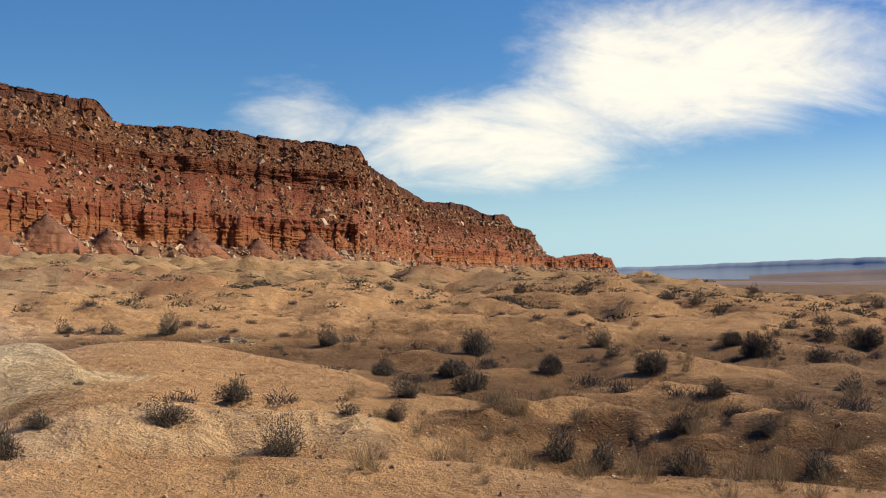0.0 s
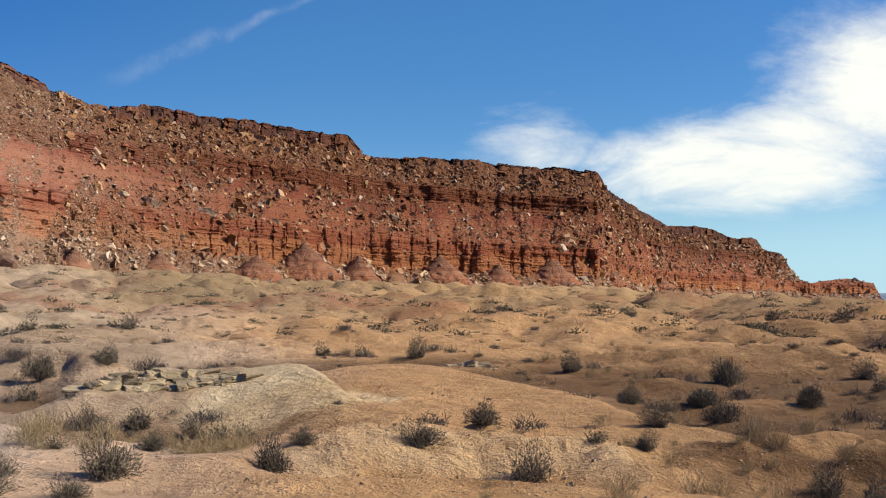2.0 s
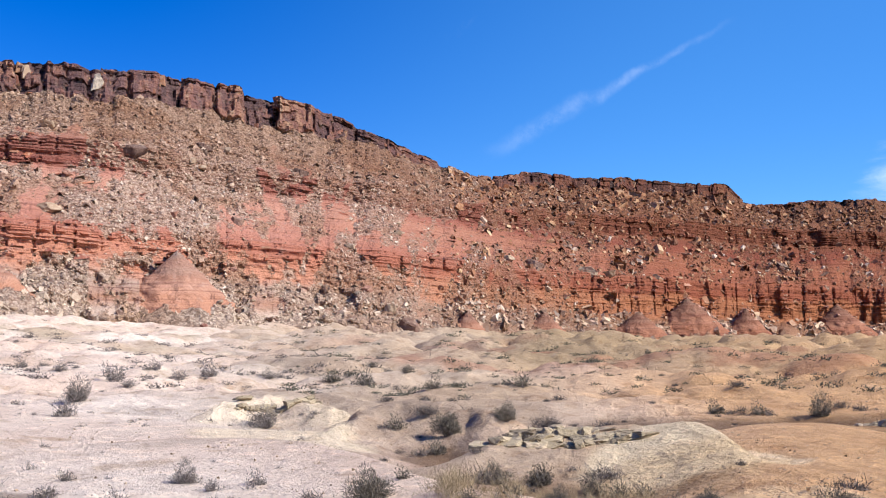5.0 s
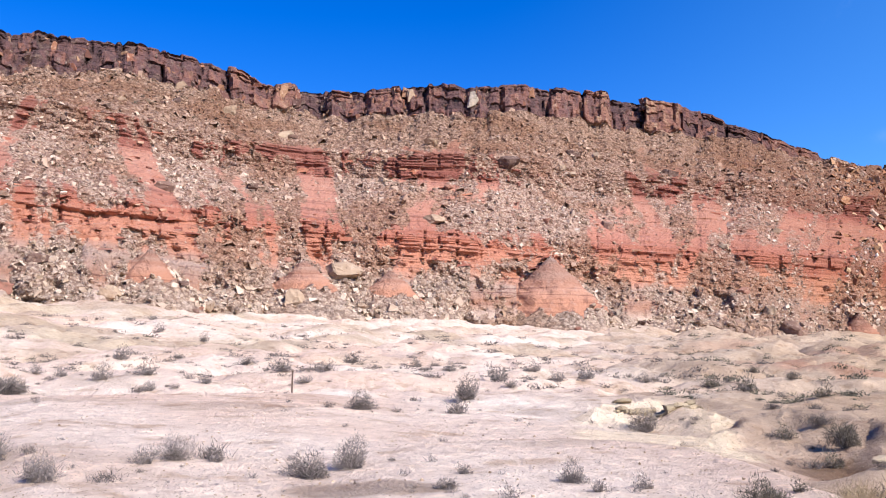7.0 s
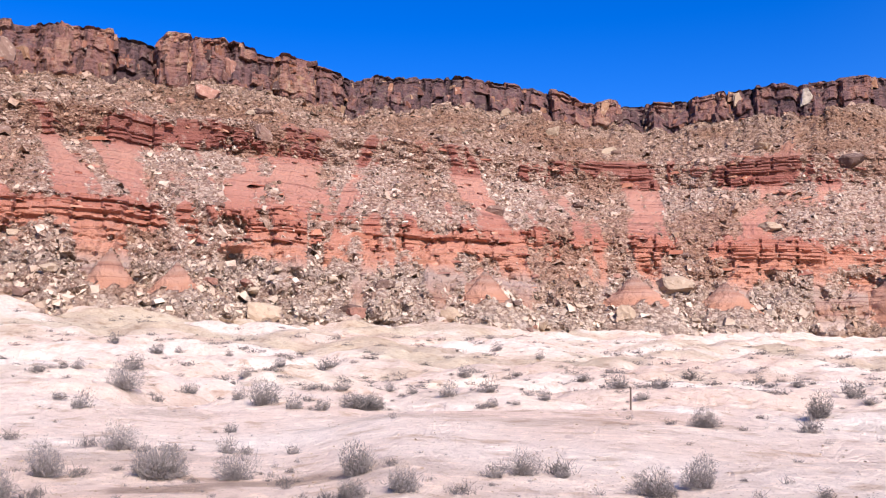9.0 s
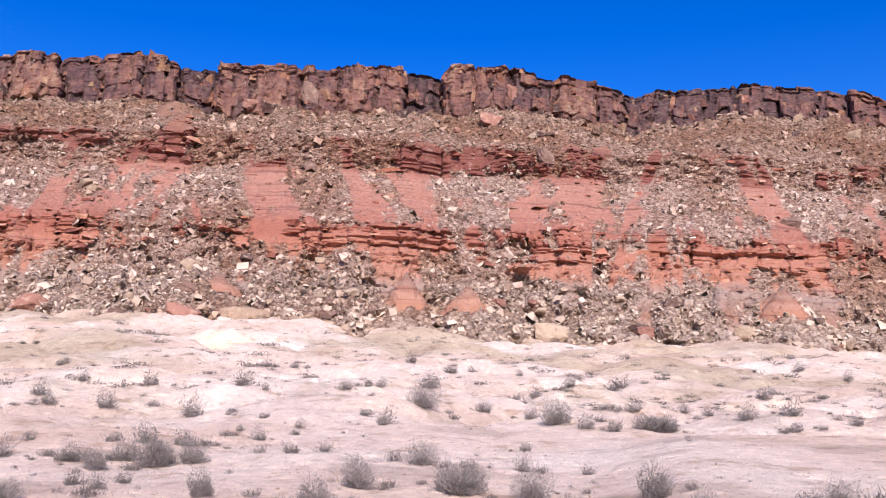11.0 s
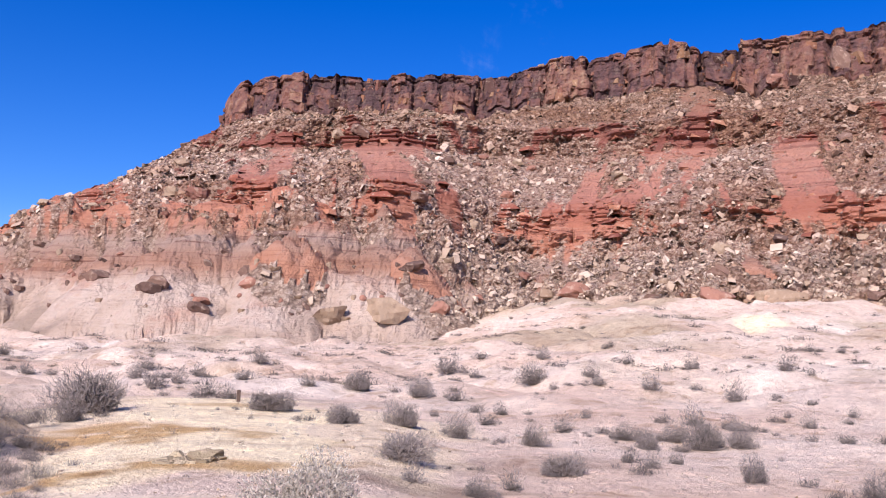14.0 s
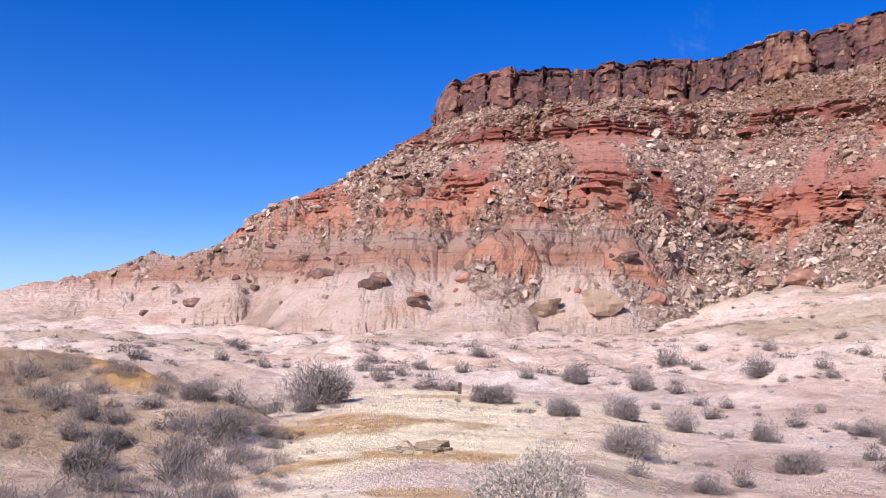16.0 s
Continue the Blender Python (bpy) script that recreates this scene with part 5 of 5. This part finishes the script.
GREY = "grey-brown twiggy desert shrub, nearly leafless, on dry clay"
DUSTY = "dusty grey-green rounded desert shrub growing on clay"
NEAR = [shrub(500 + k, 3300, 26, LEAF if k % 2 else TWIG, TWIG, DUSTY if k % 2 else GREY, 0.52 + 0.05 * (k % 3), (0.047, 0.0088), shell=0.15) for k in range(6)]
FAR = [shrub(540 + k, 620, 6, LEAF if k % 2 else TWIG, TWIG, DUSTY if k % 2 else GREY, 0.5 + 0.05 * (k % 3), (0.066, 0.0200), shell=0.15) for k in range(6)]
LARGE = [shrub(580 + k, 5400, 34, LEAF if k % 2 else TWIG, TWIG, "large rounded grey-brown desert shrub on dry clay", 0.46 + 0.06 * k, (0.050, 0.0066), shell=0.15) for k in range(4)]
used = set()


def plant(kinds, k, az, r, wide, tall=1.0):
    """Sets a shrub of that width on the ground at a bearing and distance: the first of a kind is moved, the rest are copies."""
    x, y = -math.sin(radians(az)) * r, math.cos(radians(az)) * r
    z = float(ground_height(np.array([x]), np.array([y]))[0])
    src = kinds[k % len(kinds)]
    m = pose(x, y, z - 0.01, 0, 0, (k * 71.0) % 360) @ Matrix.Diagonal((wide, wide, wide * tall, 1))
    if src.name in used:
        ob = copy_thing(src, m)
        ob.scale = (wide, wide, wide * tall)
    else:
        used.add(src.name)
        src.matrix_basis = m


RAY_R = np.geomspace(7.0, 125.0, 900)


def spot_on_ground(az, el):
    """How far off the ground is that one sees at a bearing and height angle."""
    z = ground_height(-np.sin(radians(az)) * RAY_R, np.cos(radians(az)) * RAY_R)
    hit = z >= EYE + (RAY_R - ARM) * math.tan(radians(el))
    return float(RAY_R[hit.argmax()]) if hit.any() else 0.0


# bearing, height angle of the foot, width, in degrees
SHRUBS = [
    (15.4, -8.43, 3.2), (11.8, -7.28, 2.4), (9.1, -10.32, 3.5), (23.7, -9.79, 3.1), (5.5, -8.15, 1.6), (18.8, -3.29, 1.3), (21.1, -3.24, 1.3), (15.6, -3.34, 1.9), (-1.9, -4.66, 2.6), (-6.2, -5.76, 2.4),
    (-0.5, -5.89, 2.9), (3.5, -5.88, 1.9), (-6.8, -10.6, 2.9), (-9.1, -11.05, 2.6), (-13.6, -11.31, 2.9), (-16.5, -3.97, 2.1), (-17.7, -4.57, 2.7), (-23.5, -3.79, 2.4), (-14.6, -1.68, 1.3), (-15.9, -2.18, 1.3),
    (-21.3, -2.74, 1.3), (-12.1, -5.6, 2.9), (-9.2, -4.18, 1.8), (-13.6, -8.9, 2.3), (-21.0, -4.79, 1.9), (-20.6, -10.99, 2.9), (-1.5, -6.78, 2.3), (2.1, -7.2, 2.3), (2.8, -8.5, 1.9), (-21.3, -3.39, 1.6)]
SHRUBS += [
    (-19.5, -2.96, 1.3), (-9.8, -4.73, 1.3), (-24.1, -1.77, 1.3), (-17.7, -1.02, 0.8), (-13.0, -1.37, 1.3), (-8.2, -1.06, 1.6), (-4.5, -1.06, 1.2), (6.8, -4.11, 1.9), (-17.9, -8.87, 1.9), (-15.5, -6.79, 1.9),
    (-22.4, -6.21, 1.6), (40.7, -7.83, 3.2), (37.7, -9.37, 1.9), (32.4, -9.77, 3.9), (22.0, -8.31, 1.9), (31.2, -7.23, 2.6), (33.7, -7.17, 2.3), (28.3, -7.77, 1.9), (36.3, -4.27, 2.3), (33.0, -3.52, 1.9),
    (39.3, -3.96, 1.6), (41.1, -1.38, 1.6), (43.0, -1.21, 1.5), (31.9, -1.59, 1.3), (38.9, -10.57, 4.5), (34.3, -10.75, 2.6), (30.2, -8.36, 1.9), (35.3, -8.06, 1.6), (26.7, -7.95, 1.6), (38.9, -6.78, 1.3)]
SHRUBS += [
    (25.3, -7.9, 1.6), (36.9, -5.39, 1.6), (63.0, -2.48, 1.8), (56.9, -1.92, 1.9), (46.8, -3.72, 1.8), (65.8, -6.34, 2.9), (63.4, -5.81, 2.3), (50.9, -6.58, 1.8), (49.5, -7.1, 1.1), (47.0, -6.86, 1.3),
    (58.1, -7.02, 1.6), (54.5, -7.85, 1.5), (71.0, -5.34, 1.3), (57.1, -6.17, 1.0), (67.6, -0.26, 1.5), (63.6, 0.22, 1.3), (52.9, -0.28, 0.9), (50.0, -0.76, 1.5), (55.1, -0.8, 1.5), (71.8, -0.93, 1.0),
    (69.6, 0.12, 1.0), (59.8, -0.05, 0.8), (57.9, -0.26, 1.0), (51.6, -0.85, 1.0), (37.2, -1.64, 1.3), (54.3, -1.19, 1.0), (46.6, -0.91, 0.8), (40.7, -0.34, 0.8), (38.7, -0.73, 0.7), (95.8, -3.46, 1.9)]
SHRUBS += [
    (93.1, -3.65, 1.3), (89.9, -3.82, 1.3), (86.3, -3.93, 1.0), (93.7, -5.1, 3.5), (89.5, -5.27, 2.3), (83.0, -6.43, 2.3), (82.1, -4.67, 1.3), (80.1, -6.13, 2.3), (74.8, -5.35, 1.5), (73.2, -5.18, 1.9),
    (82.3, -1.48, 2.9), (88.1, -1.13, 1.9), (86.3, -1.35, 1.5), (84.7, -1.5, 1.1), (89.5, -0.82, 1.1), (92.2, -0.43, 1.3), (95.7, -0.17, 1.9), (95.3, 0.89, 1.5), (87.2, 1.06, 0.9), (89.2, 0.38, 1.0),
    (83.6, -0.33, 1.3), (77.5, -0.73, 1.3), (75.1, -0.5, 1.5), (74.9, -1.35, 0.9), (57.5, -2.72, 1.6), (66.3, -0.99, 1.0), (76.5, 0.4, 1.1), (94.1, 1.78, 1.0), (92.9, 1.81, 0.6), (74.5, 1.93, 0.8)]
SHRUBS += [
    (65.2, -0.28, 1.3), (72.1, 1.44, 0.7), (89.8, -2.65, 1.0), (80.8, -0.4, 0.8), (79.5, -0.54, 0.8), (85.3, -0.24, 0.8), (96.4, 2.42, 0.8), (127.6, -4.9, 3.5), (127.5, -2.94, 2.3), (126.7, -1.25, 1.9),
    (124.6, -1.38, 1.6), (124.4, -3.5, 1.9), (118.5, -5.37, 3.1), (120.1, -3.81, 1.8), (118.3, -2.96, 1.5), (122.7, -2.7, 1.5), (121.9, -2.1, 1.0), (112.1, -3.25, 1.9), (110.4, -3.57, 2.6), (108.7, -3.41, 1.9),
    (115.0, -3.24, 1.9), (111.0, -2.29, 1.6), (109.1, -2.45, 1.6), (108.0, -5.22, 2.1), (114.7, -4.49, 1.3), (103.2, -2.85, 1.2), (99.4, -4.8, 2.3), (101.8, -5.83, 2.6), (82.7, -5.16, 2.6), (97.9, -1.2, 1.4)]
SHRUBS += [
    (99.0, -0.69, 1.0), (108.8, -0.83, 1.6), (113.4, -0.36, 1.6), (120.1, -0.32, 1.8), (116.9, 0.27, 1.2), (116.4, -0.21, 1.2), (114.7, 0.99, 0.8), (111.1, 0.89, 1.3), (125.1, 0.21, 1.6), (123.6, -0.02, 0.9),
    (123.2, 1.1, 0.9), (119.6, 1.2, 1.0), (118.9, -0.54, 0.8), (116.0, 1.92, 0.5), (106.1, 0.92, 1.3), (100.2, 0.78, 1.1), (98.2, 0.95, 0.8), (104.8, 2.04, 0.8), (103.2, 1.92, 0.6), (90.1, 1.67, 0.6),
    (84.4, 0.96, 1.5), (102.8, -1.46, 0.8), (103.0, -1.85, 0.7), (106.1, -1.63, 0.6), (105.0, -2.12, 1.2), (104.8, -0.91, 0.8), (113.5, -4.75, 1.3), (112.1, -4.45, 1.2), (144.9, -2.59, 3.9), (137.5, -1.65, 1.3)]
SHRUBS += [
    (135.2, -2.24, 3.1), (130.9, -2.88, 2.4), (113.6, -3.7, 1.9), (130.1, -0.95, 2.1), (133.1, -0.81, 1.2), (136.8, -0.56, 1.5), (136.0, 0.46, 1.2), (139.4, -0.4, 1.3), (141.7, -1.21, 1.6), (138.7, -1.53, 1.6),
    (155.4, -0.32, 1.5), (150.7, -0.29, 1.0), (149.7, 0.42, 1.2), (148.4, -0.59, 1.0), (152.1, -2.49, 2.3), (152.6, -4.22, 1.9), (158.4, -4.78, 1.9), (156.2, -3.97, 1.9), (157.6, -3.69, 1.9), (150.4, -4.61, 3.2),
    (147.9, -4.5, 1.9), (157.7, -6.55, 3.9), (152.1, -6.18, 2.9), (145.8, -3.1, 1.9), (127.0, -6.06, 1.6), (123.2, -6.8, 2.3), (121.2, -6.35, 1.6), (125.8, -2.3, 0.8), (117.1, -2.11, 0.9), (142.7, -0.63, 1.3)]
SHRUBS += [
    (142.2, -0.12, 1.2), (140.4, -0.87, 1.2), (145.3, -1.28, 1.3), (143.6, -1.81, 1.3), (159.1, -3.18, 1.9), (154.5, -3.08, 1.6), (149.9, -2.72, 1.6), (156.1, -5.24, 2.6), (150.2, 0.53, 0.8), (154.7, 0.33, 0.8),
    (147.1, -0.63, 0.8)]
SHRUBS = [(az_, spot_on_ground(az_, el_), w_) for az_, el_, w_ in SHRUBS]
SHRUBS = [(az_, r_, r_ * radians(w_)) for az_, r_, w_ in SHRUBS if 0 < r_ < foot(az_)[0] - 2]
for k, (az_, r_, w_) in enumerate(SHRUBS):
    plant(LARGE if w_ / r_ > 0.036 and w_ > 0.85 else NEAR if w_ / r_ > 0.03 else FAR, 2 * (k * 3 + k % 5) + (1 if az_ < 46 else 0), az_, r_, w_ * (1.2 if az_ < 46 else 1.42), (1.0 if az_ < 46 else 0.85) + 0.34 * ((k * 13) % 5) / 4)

# further shrubs in loose drifts over the rising ground
g_ = np.random.default_rng(77)
count = 0
while count < 60:
    az_ = g_.uniform(-30, 165)
    r_ = math.exp(g_.uniform(math.log(55), math.log(118)))
    fr_, _ = foot(az_)
    if r_ > fr_ - 6:
        continue
    x_, y_ = -math.sin(radians(az_)) * r_, math.cos(radians(az_)) * r_
    if float(fbm(np.array(x_ / 14), np.array(y_ / 14), 3, 401)) + (0.25 if r_ > 45 else -0.1) < g_.uniform(-0.5, 0.6):
        continue
    plant(FAR, count * 5 + 1, az_, r_, g_.uniform(0.35, 1.1) * (0.8 + 0.004 * r_), g_.uniform(0.7, 1.1))
    count += 1


def scrub_sheet(name, count_, az_range, r_range, size, mat, label, blades=26, tall=0.6, seed=1, thin=0.04, length=0.3, body_size=0.24, beds=None):
    """Countless small plants as one mesh."""
    g = np.random.default_rng(seed)
    az = np.radians(g.uniform(*az_range, count_ * 4))
    r = np.exp(g.uniform(math.log(r_range[0]), math.log(r_range[1]), count_ * 4))
    x, y = -np.sin(az) * r, np.cos(az) * r
    ok = (r < foot(np.degrees(az))[0] - 3) & (fbm(x / 11, y / 11, 3, 411) + 0.15 > g.uniform(-0.6, 0.7, len(x)))
    x, y = x[ok][:count_], y[ok][:count_]
    if beds is not None:
        x, y = beds[:, 0], beds[:, 1]
    z = ground_height(x, y)
    n = len(x)
    s_ = size * (0.5 + g.random(n) ** 2 * 1.4) * (0.7 + 0.3 * np.minimum(np.hypot(x, y) / 50, 3))
    way = unit(np.stack([g.normal(size=(n, blades)), g.normal(size=(n, blades)), np.abs(g.normal(size=(n, blades))) + tall], -1))
    inner = np.stack([g.normal(size=(n, blades)), g.normal(size=(n, blades)), np.abs(g.normal(size=(n, blades))) * (0.4 + 0.4 * tall)], -1) * body_size
    start = np.stack([x, y, z], -1)[:, None] + inner * s_[:, None, None]
    v, q = slips(g, start.reshape(-1, 3), way.reshape(-1, 3), np.repeat(s_, blades) * length * (0.5 + g.random(n * blades)), np.repeat(s_, blades) * thin)
    tagged(new(name, sheet(name, v, q, mat, smooth_=False)), label, "scrub", kind="stuff")


scrub_sheet("hummock_brush", 150, (-30, 40), (15, 62), 0.62, DUSKY, "dark low brush on the brown hummocks", 320, 0.5, 28, 0.012, 0.15, 0.16)
scrub_sheet("north_scrub", 1700, (-30, 46), (42, 300), 0.95, OLIVE, "dark shrubs dotted between the hummocks below the cliff", 76, 0.0, 25, 0.036, 0.075, 0.19)
scrub_sheet("low_scrub", 700, (-40, 166), (44, 560), 0.60, OLIVE, "small dark shrubs dotted over the distant ground", 66, 0.0, 21, 0.038, 0.075, 0.19)
scrub_sheet("grey_scrub", 1500, (40, 166), (46, 125), 0.9, DUSKY, "grey shrubs dotted over the pale slope below the mesa", 76, 0.0, 24, 0.036, 0.075, 0.19)
scrub_sheet("dry_grass", 420, (-40, 12), (8, 60), 0.30, STRAW, "tufts of dry straw-coloured grass between the mounds", 170, 0.9, 22, 0.0075, 0.55, 0.14)
scrub_sheet("wash_brush", 45, (25, 37), (11.2, 14.0), 0.36, STRAW, "dry straw-coloured brush in the wash below the pale mound", 260, 0.5, 26, 0.008, 0.4, 0.25)
scrub_sheet("gully_brush", 110, (147, 165), (13, 27), 0.75, TWIG, "pale grey bare brush crowding the gully", 330, 0.5, 29, 0.009, 0.22, 0.2)
g_ = np.random.default_rng(66)
beds_ = []
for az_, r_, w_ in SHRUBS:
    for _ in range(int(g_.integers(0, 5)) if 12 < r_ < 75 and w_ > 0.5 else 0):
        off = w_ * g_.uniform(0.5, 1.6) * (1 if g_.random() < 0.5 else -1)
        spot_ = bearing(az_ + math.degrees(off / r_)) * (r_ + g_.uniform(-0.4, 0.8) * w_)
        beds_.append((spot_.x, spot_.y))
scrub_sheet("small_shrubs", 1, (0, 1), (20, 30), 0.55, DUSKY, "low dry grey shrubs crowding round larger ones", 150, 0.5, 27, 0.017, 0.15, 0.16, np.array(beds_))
scrub_sheet("dry_weeds", 380, (24, 166), (10, 45), 0.17, TWIG, "small dry grey weeds on the clay", 50, 0.5, 23, 0.03, 0.35, 0.22)

spot, ri, rj = scatter_slope(1500, MESA_SLOPE * np.interp(MESA_Z, (0, 20, 45, 66), (0.25, 0.3, 0.7, 1.0)) * MESA_DEB)
g_ = np.random.default_rng(88)
s_ = 0.5 + 0.7 * g_.random(1500) ** 2
way_ = unit(np.stack([g_.normal(size=(1500, 34)), g_.normal(size=(1500, 34)), np.abs(g_.normal(size=(1500, 34))) + 0.2], -1))
at_ = spot[:, None] + g_.normal(size=(1500, 34, 3)) * np.array((0.35, 0.35, 0.22)) * s_[:, None, None] + np.array((0, 0, 0.25))
v_, q_ = slips(g_, at_.reshape(-1, 3), way_.reshape(-1, 3), np.repeat(s_, 34) * 0.3, np.repeat(s_, 34) * 0.07)
tagged(new("slope_scrub", sheet("slope_scrub", v_, q_, OLIVE, smooth_=False)), "dark olive brush growing among the talus", "scrub", kind="stuff")

# a dense pale saltbush and a dead branching bush close to the track
pale = shrub(601, 9000, 40, PALE_LEAF, TWIG, "dense pale silvery saltbush beside the sandy track", 0.62, (0.022, 0.0095), name="saltbush", shell=0.6)
dead = shrub(602, 320, 46, TWIG, TWIG, "dead dark branching bush with bare twigs", 0.8, (0.20, 0.008), name="dead_bush", shell=0.3)
used.clear()
plant([pale], 0, 132.6, 10.5, 1.75, 0.9)
plant([dead], 0, 152.9, 17.2, 1.5, 1.1)

# ---------------------------------------------------------------- loose stones on the clay
g_ = np.random.default_rng(99)
az_ = np.radians(g_.uniform(-32, 166, 15000))
r_ = np.exp(g_.uniform(math.log(6.5), math.log(60), 15000))
x_, y_ = -np.sin(az_) * r_, np.cos(az_) * r_
ok_ = fbm(x_ / 3.5, y_ / 3.5, 3, 431) > g_.uniform(-0.5, 0.8, 15000)
x_, y_, r_ = x_[ok_], y_[ok_], r_[ok_]
z_ = ground_height(x_, y_)
size_ = np.clip(0.021 * np.exp(0.5 * g_.normal(size=len(x_))) * (0.7 + r_ / 45), 0.010, 0.05)
many_rocks("loose_stones", np.stack([x_, y_, z_ + 0.1 * size_], -1), size_, PEBBLE, "small loose stones scattered over the clay")

# ---------------------------------------------------------------- stakes


def stake(az, r, high, thick, lean, label):
    x, y = -math.sin(radians(az)) * r, math.cos(radians(az)) * r
    z = float(ground_height(np.array([x]), np.array([y]))[0])
    top = new("marker_stake")
    bm = bmesh.new()
    for sx, sy, w_, d_ in ((0, 0, 1.0, 0.22), (0, 0.4, 0.22, 0.8)):  # a T section
        m = Matrix.Translation((sx * thick, sy * thick, high / 2 - 0.1)) @ Matrix.Diagonal((w_ * thick, d_ * thick, high + 0.2, 1))
        bmesh.ops.create_cube(bm, size=1.0, matrix=m)
    me = bpy.data.meshes.new("post")
    bm.to_mesh(me)
    bm.free()
    me.materials.append(STEEL)
    post = new("post", me)
    post.parent = top
    bm = bmesh.new()
    bmesh.ops.create_cone(bm, cap_ends=True, segments=8, radius1=thick * 0.62, radius2=thick * 0.5, depth=0.06, matrix=Matrix.Translation((0, 0.2 * thick, high)))
    me = bpy.data.meshes.new("cap")
    bm.to_mesh(me)
    bm.free()
    me.materials.append(STEEL)
    capo = new("cap", me)
    capo.parent = top
    top.matrix_basis = pose(x, y, z, lean, lean * 0.6, az)
    tagged(top, label, "stake", "marker stakes")


stake(67.0, 33.5, 0.72, 0.06, 2.0, "thin rusty steel marker stake driven into the clay")
stake(137.0, 29.7, 0.32, 0.11, 0.0, "short dark marker post beside the sandy track")
